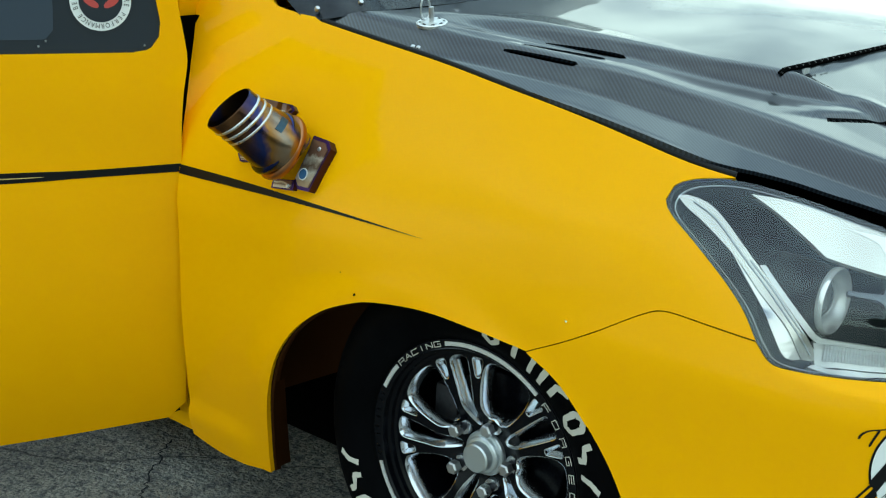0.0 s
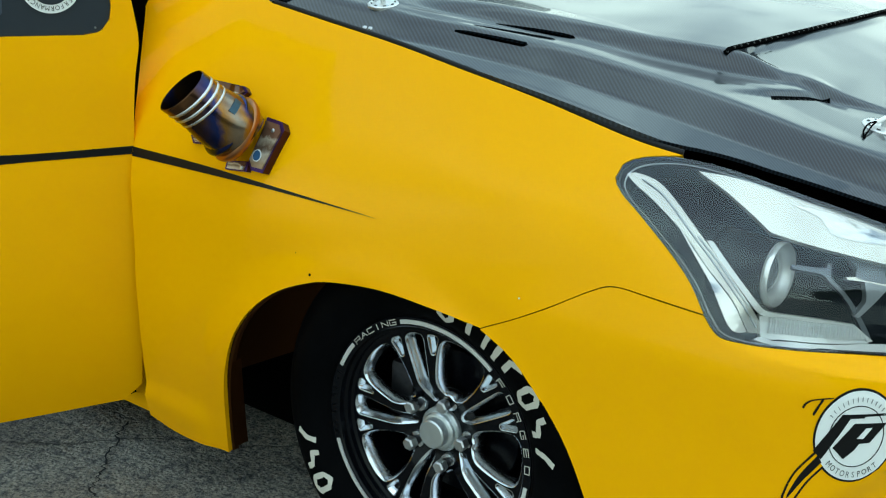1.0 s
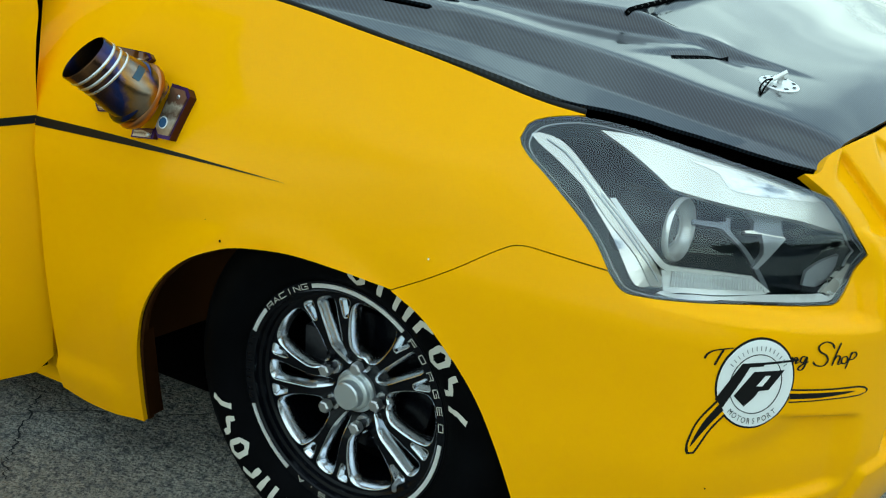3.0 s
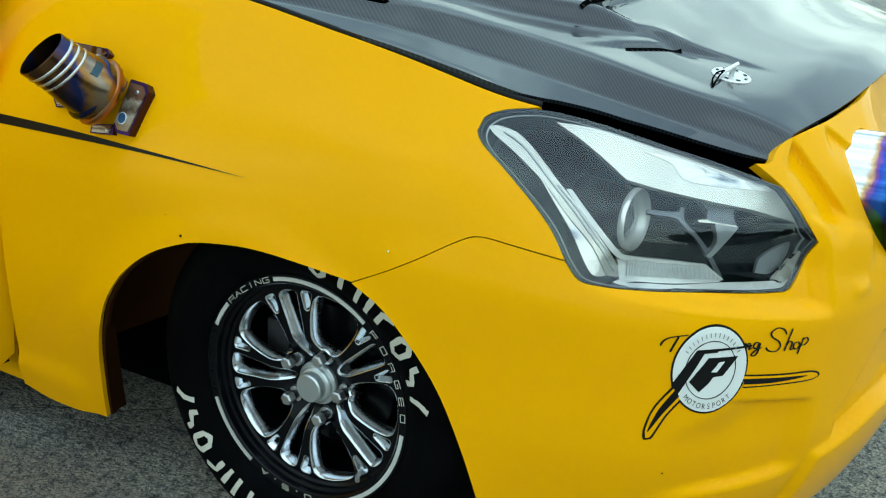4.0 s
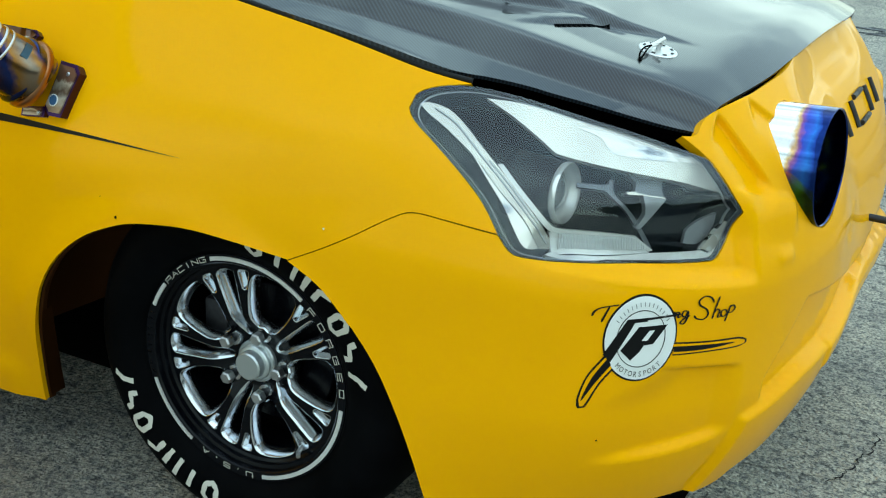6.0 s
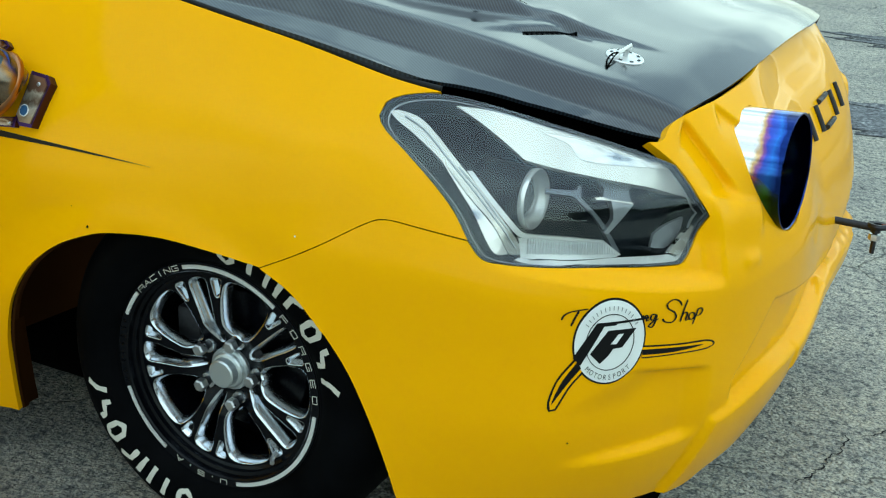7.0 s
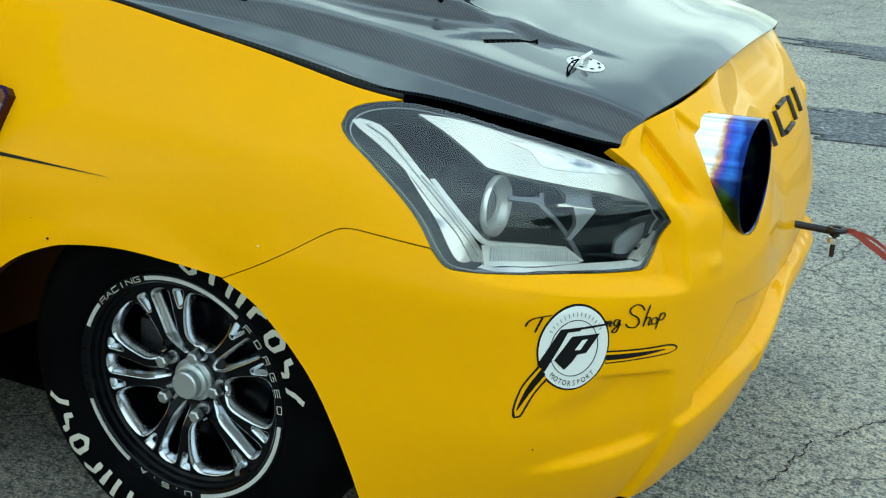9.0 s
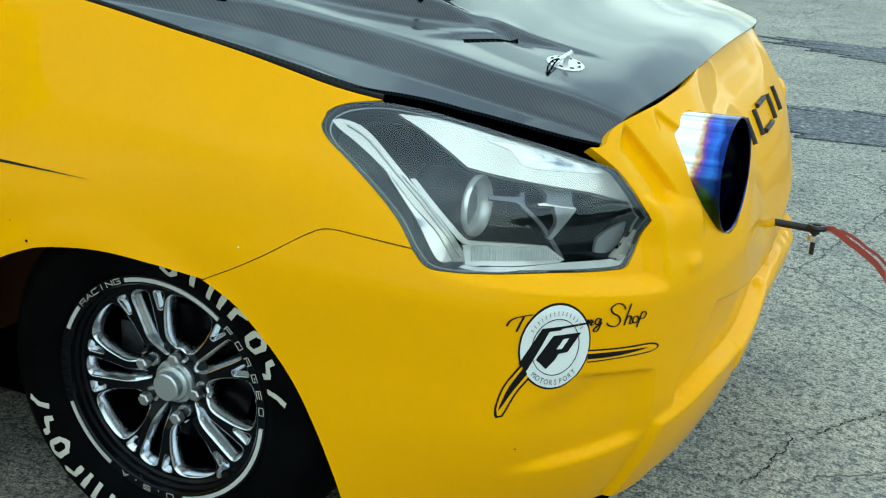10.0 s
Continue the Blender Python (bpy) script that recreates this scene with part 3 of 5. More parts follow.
# ---- ground ----
def build_ground():
    rng = random.Random(4)
    bm = bmesh.new()
    rings = []
    for r in (0.0, 1.5, 3, 6, 12, 30, 80, 250, 900):
        if r == 0:
            rings.append([bm.verts.new((0.5, 1.0, 0))])
        else:
            rings.append([bm.verts.new((0.5 + r * math.cos(k * math.tau / 48), 1.0 + r * math.sin(k * math.tau / 48), 0)) for k in range(48)])
    for a, b in zip(rings, rings[1:]):
        for k in range(48):
            k2 = (k + 1) % 48
            bm.faces.new((a[0], b[k], b[k2]) if len(a) == 1 else (a[k], b[k], b[k2], a[k2]))
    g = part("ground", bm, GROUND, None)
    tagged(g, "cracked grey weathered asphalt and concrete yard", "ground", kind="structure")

    def patch(cx, cy, rx, ry, seed):
        rng2 = random.Random(seed)
        pts = []
        ph = [rng2.uniform(0, 6.3) for _ in range(6)]
        for k in range(420):
            a = k * math.tau / 420
            j = 1 + 0.16 * math.sin(2 * a + ph[0]) + 0.10 * math.sin(5 * a + ph[1]) + 0.07 * math.sin(11 * a + ph[2]) + 0.06 * math.sin(23 * a + ph[3]) + 0.05 * math.sin(47 * a + ph[4]) + 0.03 * math.sin(91 * a + ph[5]) + rng2.uniform(-0.035, 0.035)
            pts.append((cx + rx * j * math.cos(a), cy + ry * j * math.sin(a)))
        bm2 = prism(pts, 0.006)
        p = part("ground_patch", bm2, TAR, None)
        tagged(p, "dark tar repair patch on the grey yard", "ground", kind="structure")

    def crack(points, width, seed):
        """A thin dark crack that wanders along the points."""
        rng2 = random.Random(seed)
        line = spline([Vector((*p, 0.0)) for p in points], 0.008, False)
        verts, faces = [], []
        for i, p in enumerate(line):
            d = (line[min(i + 1, len(line) - 1)] - line[max(i - 1, 0)]).normalized()
            n = Vector((-d.y, d.x, 0))
            w = width * 0.85 * rng2.uniform(0.25, 1.0) * min(1.0, 0.25 + i / 6, 0.25 + (len(line) - 1 - i) / 6)
            c = p + n * rng2.uniform(-0.006, 0.006) + Vector((0, 0, 0.004))
            verts += [c + n * w, c - n * w]
            if i:
                faces.append((2 * i - 2, 2 * i, 2 * i + 1, 2 * i - 1))
        tagged(mesh_object("ground_crack", verts, faces, CRACK, None, smooth=False), "dark winding crack in the yard surface", "ground", kind="structure")

    crack([(-0.912, 0.144), (-0.885, 0.086), (-0.873, 0.061), (-0.838, 0.023), (-0.805, -0.03), (-0.766, -0.069), (-0.72, -0.13), (-0.66, -0.17)], 0.0035, 3)
    crack([(0.88, 0.74), (0.895, 0.773), (0.911, 0.823), (0.925, 0.882), (0.937, 0.927), (0.941, 1.013)], 0.0035, 5)
    crack([(0.941, 1.013), (0.986, 1.026), (1.026, 1.095), (1.069, 1.152), (1.136, 1.242), (1.25, 1.38)], 0.0030, 6)
    patch(2.30, 4.10, 1.95, 0.50, 1)
    patch(2.2, 6.1, 2.1, 0.30, 2)


build_ground()


def build_surroundings():
    """What stands behind the camera and shows in the lamp and paint: trees and a low shed."""
    rng = random.Random(9)
    leaf = material("tree_leaves", (0.05, 0.075, 0.03), 0.7)
    join(leaf, ramp(leaf, noise_tex(leaf, coords(leaf), 3.0), [(0.3, (0.025, 0.04, 0.016)), (0.7, (0.07, 0.10, 0.04))]), bsdf(leaf).inputs["Base Color"])
    bark = material("tree_bark", (0.10, 0.07, 0.05), 0.9)
    wall = material("shed_wall", (0.16, 0.16, 0.16), 0.8)
    join(wall, ramp(wall, noise_tex(wall, coords(wall), 1.5), [(0.3, (0.12, 0.12, 0.12)), (0.7, (0.2, 0.2, 0.195))]), bsdf(wall).inputs["Base Color"])
    roofm = material("shed_roof", (0.10, 0.095, 0.09), 0.6)
    shed = tagged(new("shed"), "long low grey shed with a dark sheet roof", "shed")
    turn = pose(27, -8, 0, 0, 0, 90) @ Matrix.Translation((-6, 22, 0))
    part("wall", box((18, 6, 2.6), turn @ pose(6, -22, 0)), wall, shed)
    part("roof", prism([(-3.6, 0), (3.6, 0), (0, 1.3)], 19, turn @ pose(-3.5, -22, 2.6) @ Matrix(((0, 0, 1, 0), (1, 0, 0, 0), (0, 1, 0, 0), (0, 0, 0, 1)))), roofm, shed)
    for k in range(4):
        part("window", box((1.6, 0.08, 1.1), turn @ pose(-0.5 + k * 4.3, -18.98, 0.9)), TINT, shed)
    for k in range(11):
        az = radians(80 + k * 5.0 + rng.uniform(-1, 1))
        r0_ = 35 + rng.uniform(-1.5, 1.5)
        x, y = r0_ * math.sin(az), r0_ * math.cos(az)
        h = 5.0 + 5.0 * math.exp(-((math.degrees(az) - 115) / 15) ** 2) + rng.uniform(-0.6, 0.6)
        tree = tagged(new("tree"), "leafy green tree beyond the shed", "tree", "trees beyond the yard")
        tree.location = (x, y, 0)
        part("trunk", tube_along([(0, 0, 0), (0.1, 0, h * 0.3), (0.0, 0.1, h * 0.7)], 0.22, 8, [1, 0.7, 0.3]), bark, tree)
        verts, faces = [], []
        for c in range(700):
            a, b = rng.uniform(0, math.tau), rng.uniform(-1, 1)
            r = (1 - abs(b) ** 2.2) * h * 0.34 * rng.uniform(0.35, 1.0) * (1 + 0.25 * math.sin(3 * a + k))
            p = Vector((r * math.cos(a), r * math.sin(a), h * (0.64 + 0.36 * b)))
            q = Euler((rng.uniform(0, 6), rng.uniform(0, 6), rng.uniform(0, 6))).to_matrix()
            o = len(verts)
            w = rng.uniform(0.25, 0.5)
            verts += [p + q @ Vector(v) * w for v in ((-1, -0.6, 0), (1, -0.6, 0.2), (1, 0.6, 0), (-1, 0.6, 0.2))]
            faces.append((o, o + 1, o + 2, o + 3))
        tagged(mesh_object("crown", verts, faces, leaf, tree, smooth=False), kind="stuff")


build_surroundings()

# ---- truck ----
truck = tagged(new("race_pickup_truck"), "yellow drag-race pickup truck with a carbon bonnet and an open door", "pickup truck")
truck.location = (0, 0, 0)

SEAM = [(0.084, 0.5745), (0.142, 0.6034), (0.197, 0.6342), (0.262, 0.6739), (0.295, 0.686), (0.348, 0.6826), (0.426, 0.6739)]
LAMP_REAR = [(0.426, 0.6739), (0.4, 0.7089), (0.363, 0.7421), (0.308, 0.7812), (0.268, 0.8066), (0.252, 0.8241), (0.257, 0.8424), (0.285, 0.8549), (0.343, 0.8633)]
ARCH = [(-0.5275, 0.1189), (-0.5124, 0.1967), (-0.4940, 0.2800), (-0.4714, 0.3477), (-0.4412, 0.4134), (-0.396, 0.4744), (-0.335, 0.5236), (-0.27, 0.5554), (-0.214, 0.5726), (-0.113, 0.5862), (-0.012, 0.5842), (0.084, 0.5745)]
FENDER = [(-0.925, 1.0750), (-0.925, 1.0750), (-0.8739, 0.9943), (-0.8567, 0.9700), (-0.8255, 0.9270), (-0.7947, 0.8698), (-0.7644, 0.8034), (-0.745, 0.7457), (-0.728, 0.6882), (-0.716, 0.5844), (-0.7134, 0.4510), (-0.7182, 0.3307), (-0.7341, 0.1992), (-0.7378, 0.1330), (-0.7378, 0.1330), (-0.6580, 0.1170),
          ARCH[0], *ARCH, ARCH[-1], *SEAM[1:], SEAM[-1], *LAMP_REAR[1:], LAMP_REAR[-1],
          (0.266, 0.8734), (0.16, 0.8923), (0.076, 0.9050), (-0.081, 0.9246), (-0.224, 0.943), (-0.388, 0.9594), (-0.522, 0.973), (-0.522, 0.973), (-0.54, 0.9789), (-0.594, 0.9818), (-0.666, 0.9992), (-0.692, 1.0847)]
LAMP = [(0.427, 0.672), (0.427, 0.672), *LAMP_REAR[1:-1], (0.343, 0.8609), (0.427, 0.853), (0.541, 0.8325), (0.676, 0.8051), (0.782, 0.7756), (0.800, 0.7636), (0.823, 0.7290), (0.838, 0.6960), (0.838, 0.6960), (0.816, 0.6590), (0.788, 0.6330), (0.777, 0.6305), (0.755, 0.6315), (0.655, 0.6370), (0.545, 0.6400), (0.482, 0.6445), (0.449, 0.6508)]
near_bumper = [(u, z - 0.0018) for u, z in (SEAM[0], SEAM[0], *SEAM[1:], SEAM[-1])] + [ (0.449, 0.6498), (0.482, 0.6435), (0.545, 0.6390), (0.655, 0.6360), (0.755, 0.6304), (0.777, 0.6293), (0.789, 0.6320), (0.817, 0.6584), (0.8395, 0.6960), (0.8395, 0.6960), (0.8245, 0.7296), (0.801, 0.7645), (0.774, 0.7866), (0.747, 0.8038), (0.747, 0.8038), (0.782, 0.8046), (0.849, 0.8295), (1.104, 0.8480)]
low_bumper = [(1.002, 0.2197), (0.897, 0.1988), (0.77, 0.2036), (0.498, 0.2106), (0.336, 0.2036), (0.336, 0.2036), (0.316, 0.2801), (0.288, 0.3577), (0.251, 0.4288), (0.204, 0.4872), (0.146, 0.5406)]


def flip(p):
    return (math.pi - p[0], p[1])


BUMPER = near_bumper + [(math.pi / 2, 0.857)] + [flip(p) for p in near_bumper[::-1]] + [flip(p) for p in low_bumper[::-1]] + [(math.pi / 2, 0.17)] + low_bumper

fender = skin("fender", FENDER, body, PAINT, truck, "glossy yellow front fender", thick=0.011, grid=0.018)
flange = bmesh.new()
rows = []
for a, b in spline(ARCH, 0.012, False):
    p = body(a, b)
    inw = Vector((-0.13 - p.x, 0, 0.30 - p.z)).normalized()
    rows.append([flange.verts.new(q) for q in (p + Vector((0, 0.010, 0)), p + Vector((0, 0.014, 0)) + inw * 0.003, p + Vector((0, 0.026, 0)) + inw * 0.001)])
for r0, r1 in zip(rows, rows[1:]):
    for i in (0, 1):
        flange.faces.new((r0[i], r1[i], r1[i + 1], r0[i + 1]))
part("arch_flange", flange, SHADED_DIRTY_BROWN, fender, "dirty brown inner flange of the wheel opening")
lip = bmesh.new()
rows = []
for k in range(13):
    f = k / 12
    u, z = -0.5235 + 0.050 * f, 0.128 + 0.212 * f
    p = body(u, z) + Vector((0.002, 0.013, 0))
    rows.append((lip.verts.new(p), lip.verts.new(p + Vector((0.000, 0.036 - 0.012 * f, 0.002 * math.sin(k * 1.7))))))
for r0, r1 in zip(rows, rows[1:]):
    lip.faces.new((r0[0], r0[1], r1[1], r1[0]))
bmesh.ops.solidify(lip, geom=list(lip.faces), thickness=0.002)
part("arch_return", lip, SHADED_DIRTY_BROWN, fender, "ragged brown return edge behind the fender lip")
skin("fender", FENDER, far_side(body), PAINT, truck, "glossy yellow front fender", thick=0.022, grid=0.04)
# the pipe that comes out through the nose
TIP_AT = Vector((0.8256, 0.4585, 0.7258))
TIP_DIR = Vector((0.985, -0.065, 0.05)).normalized()
TIP_R = 0.097


def pipe_hole(n=40):
    def away(u, z):
        v = body(u, z) - TIP_AT
        return (v - TIP_DIR * v.dot(TIP_DIR)).length
    uc, zc = min(((u / 200, z / 200) for u in range(180, 260) for z in range(130, 165)), key=lambda p: away(*p))
    ring = []
    for k in range(n):
        a, r = k * math.tau / n, 0.02
        while away(uc + r * math.cos(a), zc + r * math.sin(a)) < TIP_R - 0.001 and r < 0.3:
            r += 0.002
        ring.append((uc + r * math.cos(a), zc + r * math.sin(a)))
    return ring


# black strip laid in the bonnet gap in place of its shade
part("bonnet_gap_strip", tube_along([body(u, z) + Vector((0, 0.0075, 0.0015)) for u, z in spline([(-0.522, 0.973), (-0.388, 0.9594), (-0.224, 0.943), (-0.081, 0.9246), (0.076, 0.9050), (0.16, 0.8923), (0.266, 0.8734), (0.340, 0.8640)], 0.02, False)], 0.0042, 10), SEAL_AND_GAP, truck, "black strip added to darken the bonnet gap")
bumper = skin("front_bumper", BUMPER, body, PAINT, truck, "one-piece yellow front bumper and nose", thick=0.018, grid=0.0105, fine=(0.44, 0.20, 1.46, 0.86, 0.0044), holes=[pipe_hole()], sharp=70)

# bonnet
near_edge = [(-0.497, 0.144), (-0.497, 0.144), (-0.366, 0.139), (-0.199, 0.127), (-0.038, 0.093), (0.121, 0.073), (0.234, 0.069), (0.309, 0.075), (0.345, 0.088), (0.376, 0.109), (0.421, 0.136), (0.460, 0.155), (0.4975, 0.176), (0.537, 0.195), (0.577, 0.212), (0.6175, 0.230), (0.656, 0.251), (0.656, 0.251), (0.668, 0.300), (0.697, 0.53)]
rear_edge = [(-0.20, 0.70), (-0.30, 0.37), (-0.38, 0.212)]
BONNET = near_edge + [(0.703, MID)] + [(x, 2 * MID - y) for x, y in near_edge[::-1]] + [(x, 2 * MID - y) for x, y in rear_edge[::-1]] + [(-0.17, MID)] + rear_edge


def slot(x0, y0, x1, y1, w):
    d = Vector((x1 - x0, y1 - y0)).normalized()
    n = Vector((-d.y, d.x)) * w
    a, b = Vector((x0, y0)), Vector((x1, y1))
    return [tuple(p) for p in (a, a + d * w * 3 + n * 0.7, b - d * w * 1.2 + n, b, b - d * w * 1.2 - n, a + d * w * 3 - n * 0.7)]


SLOTS = [slot(-0.105, 0.165, 0.036, 0.169, 0.0052), slot(-0.085, 0.189, 0.060, 0.2125, 0.0056), slot(-0.065, 0.2225, 0.078, 0.2440, 0.0060)]
VENT = [(0.377, 0.337), (0.377, 0.337), (0.384, 0.324), (0.384, 0.324), (0.440, 0.430), (0.440, 0.430), (0.434, 0.443), (0.434, 0.443)]
hood = skin("bonnet", BONNET, bonnet, CARBON, truck, "glossy carbon-fibre bonnet with slots and vents", off=0.0, thick=0.006, grid=0.0105, step=0.006, fine=(-0.50, 0.08, 0.68, 0.50, 0.0065),
            holes=SLOTS + [VENT] + [[(x, 2 * MID - y) for x, y in s] for s in SLOTS + [VENT]])

# dark things under the skin; the black sheets stand for shade
bay = [(0.308, 0.6393), (0.308, 0.6393), (0.364, 0.8457), (0.364, 0.8457), (0.776, 0.7817), (0.897, 0.8042), (1.57, 0.82), (2.24, 0.8), (2.78, 0.835), (2.84, 0.62), (2.84, 0.62)]
skin("engine_bay_shade", bay, body, INNER, truck, "black sheet standing for the shade inside the nose", off=-0.10, thick=0.0, grid=0.04)
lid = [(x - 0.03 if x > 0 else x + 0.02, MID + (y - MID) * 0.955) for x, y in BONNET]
skin("bonnet_shade_sheet", lid, lambda x, y: bonnet(x, y) - Vector((0, 0, 0.045)), INNER, truck, "black sheet for the shade under the bonnet", thick=0.03, grid=0.05)
# black blocks added to keep the space under the truck dark
part("underbody", box((1.35, 1.14, 0.44), pose(0.0, MID, 0.055), 0.02), INNER, truck, "black underbody and crossmember block added to keep light out")
part("chassis", box((3.3, 1.62, 0.39), pose(-2.65, MID, 0.055), 0.02), INNER, truck, "black chassis block under the cab and bed, added to block light")
# cab and bed are out of view, added so the truck blocks light
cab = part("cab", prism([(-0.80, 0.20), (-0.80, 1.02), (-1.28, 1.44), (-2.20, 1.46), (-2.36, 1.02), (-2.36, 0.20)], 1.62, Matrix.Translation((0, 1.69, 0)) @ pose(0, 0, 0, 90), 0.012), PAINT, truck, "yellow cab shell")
# the doorway's darkness is a thin black sheet on the solid cab
part("doorway_shade", prism([(-0.83, 0.24), (-0.83, 1.00), (-1.30, 1.40), (-1.78, 1.40), (-1.78, 0.24)], 0.004, Matrix.Translation((0, 0.068, 0)) @ pose(0, 0, 0, 90)), INNER, cab, "black sheet standing for the unlit open doorway")
part("cargo_bed", box((1.75, 1.74, 0.62), pose(-3.28, MID, 0.40), 0.02), PAINT, truck, "yellow cargo bed")
part("sill", box((1.09, 0.06, 0.040), pose(-1.285, 0.070, 0.104), 0.010), PAINT, truck, "yellow door sill")
bulk = prism([(0.0, 0.14), (1.76, 0.14), (1.76, 0.95), (0.0, 0.95)], 0.01, Matrix(((0, 0, 1, -0.79), (1, 0, 0, 0), (0, 1, 0, 0), (0, 0, 0, 1))))
part("door_jamb", box((0.050, 0.030, 0.34), pose(-0.778, 0.052, 0.14), 0.004), PAINT, truck, "yellow foot of the door pillar")
part("door_jamb", box((0.030, 0.030, 0.36), pose(-0.806, 0.030, 0.74), 0.004), PAINT, truck, "yellow jamb behind the fender edge")
# upright black sheet in place of the deep shade under the truck
part("wheel_bay_shade", prism([(-1.0, 0.016), (-1.0, 0.50), (0.30, 0.50), (0.30, 0.016)], 0.01, Matrix.Translation((0, 0.335, 0)) @ pose(0, 0, 0, 90)), INNER, truck, "black sheet standing for the shade behind the front wheel")
# added wall that stops light coming in from behind
part("bulkhead", bulk, INNER, truck, "black bulkhead added to keep light out of the wheel bay")
# yellow panel in shade, darkened to brown by its colour
inner = prism([(-0.90, 0.03), (-0.577, 0.211), (-0.30, 0.36), (0.2, 0.45), (0.25, 0.75), (-0.90, 0.80)], 0.012, Matrix.Translation((0, 0.30, 0)) @ pose(0, 0, 0, 90))
part("inner_fender", inner, SHADED_DIRTY_BROWN, truck, "inner fender panel, its shade put into the brown colour")

# windscreen and cowl
screen = bmesh.new()
scr = [(-0.51, 0.118, 0.968), (-0.392, 0.205, 0.997), (-0.312, 0.365, 1.014), (-0.215, 0.70, 1.032), (-0.185, MID, 1.038)]
scr += [(x, 2 * MID - y, z) for x, y, z in scr[-2::-1]]
lowv = [screen.verts.new(p) for p in scr]
topv = [screen.verts.new((p[0] - 0.80, MID + (p[1] - MID) * 0.84, p[2] + 0.44)) for p in scr]
for k in range(len(scr) - 1):
    screen.faces.new((lowv[k], lowv[k + 1], topv[k + 1], topv[k]))
bmesh.ops.solidify(screen, geom=list(screen.faces), thickness=0.005)
glass = part("windscreen", screen, TINT, truck, "dark polycarbonate windscreen held by bolts")
for k in range(7):
    f = k / 6 * 3.2 + 0.2
    i = min(int(f), len(scr) - 2)
    a, b = Vector(scr[i]), Vector(scr[i + 1])
    p = a.lerp(b, f - i) + Vector((-0.012, 0, 0.018))
    part("screen_bolt", lathe([(0, 0.004), (0.0035, 0.0035), (0.005, 0.001), (0.005, -0.004)], 12, axes(p, (0.7, -0.3, 0.65), (0, 1, 0))), BOLT, glass)

# ---- door, open ----
DOOR_TURN = radians(60)
DOOR_HINGE = Vector((-0.680, -0.036, 0))
door_along = Vector((-math.cos(DOOR_TURN), -math.sin(DOOR_TURN), 0))
door_out = Vector((math.sin(DOOR_TURN), -math.cos(DOOR_TURN), 0))


def door_face(s, z):
    bulge = 0.022 * (1 - ((z - 0.52) / 0.40) ** 2) if z < 0.92 else 0.0
    step = -0.004 * smooth(z, 0.60, 0.70) + 0.004 * smooth(z, 0.74, 0.84)
    return DOOR_HINGE + door_along * s + door_out * (bulge * 0.5 + step - 0.006 - 0.42 * max(0.0, 0.52 - z) ** 2) + Vector((0, 0, z))


DOOR = [(0.33, 1.45), (0.33, 1.45), (0.0014, 1.105), (0.0014, 1.105), (-0.0036, 0.999), (-0.0139, 0.937), (-0.0197, 0.887), (-0.0103, 0.815), (-0.0058, 0.689), (-0.0087, 0.4266), (-0.0131, 0.1932), (-0.0131, 0.1932), (0.0206, 0.1573), (0.0206, 0.1573), (0.3381, 0.1328), (1.0291, 0.0989), (1.0291, 0.0989), (1.0345, 0.621), (1.0345, 1.47), (1.0345, 1.47)]
WINDOW = [(0.36, 1.40), (0.36, 1.40), (0.0484, 1.086), (0.0484, 1.086), (0.0340, 0.999), (0.0262, 0.955), (0.0290, 0.930), (0.0420, 0.912), (0.0700, 0.9040), (0.1581, 0.902), (0.9574, 0.897), (0.9574, 0.897), (0.9574, 1.42), (0.9574, 1.42)]
door = skin("door", DOOR, door_face, PAINT, truck, "yellow front door standing open", thick=0.045, grid=0.022, holes=[WINDOW])
window = skin("window", [(s + (0.004 if s > 0.5 else -0.006), z - 0.006 if z < 1 else z + 0.004) for s, z in WINDOW], door_face, TINT, door, "dark polycarbonate door window with bolts", off=-0.008, thick=0.004, grid=0.05)
skin("slider", [(0.2088, 1.076), (0.2088, 1.076), (0.2088, 0.942), (0.2226, 0.926), (0.5703, 0.926), (0.5703, 0.926), (0.5703, 1.076), (0.5703, 1.076)], door_face, material("smoked_slider", (0.035, 0.05, 0.07), 0.2), window, "paler sliding pane", off=-0.005, thick=0.002, grid=0.06)
for s, z in ((0.0542, 0.915), (0.2343, 0.914), (0.4252, 0.914), (0.2218, 0.923)):
    r = 0.0045 if z < 0.91 else 0.002
    part("bolt", lathe([(0, r * 0.8), (r * 0.7, r * 0.7), (r, r * 0.2), (r, -r)], 12, axes(door_face(s, z) - door_out * 0.006, door_out, (0, 0, 1))), BOLT, window)
inner_d = prism([(0.02, 0.46), (1.03, 0.46), (1.03, 0.88), (0.02, 0.88)], 0.004, axes(DOOR_HINGE - door_out * 0.056, -door_out, door_along))
part("door_lining", inner_d, MATT, door, "black inner door panel")
skin("stripe", [(-0.0058, 0.699), (-0.0058, 0.699), (0.1662, 0.693), (0.311, 0.693), (0.8602, 0.693), (0.8602, 0.693), (0.8602, 0.665), (0.8602, 0.665), (0.311, 0.674), (0.1676, 0.679), (-0.0058, 0.684), (-0.0058, 0.684)], door_face, BLACK, door, "black side stripe", off=0.0015, thick=0.001, grid=0.04)
skin("pinstripe", [(0.2365, 0.684), (0.311, 0.682), (0.8602, 0.676), (0.8602, 0.676), (0.8602, 0.681), (0.8602, 0.681), (0.311, 0.684)], door_face, GOLD, door, "gold pinstripe", off=0.003, thick=0.001, grid=0.04)


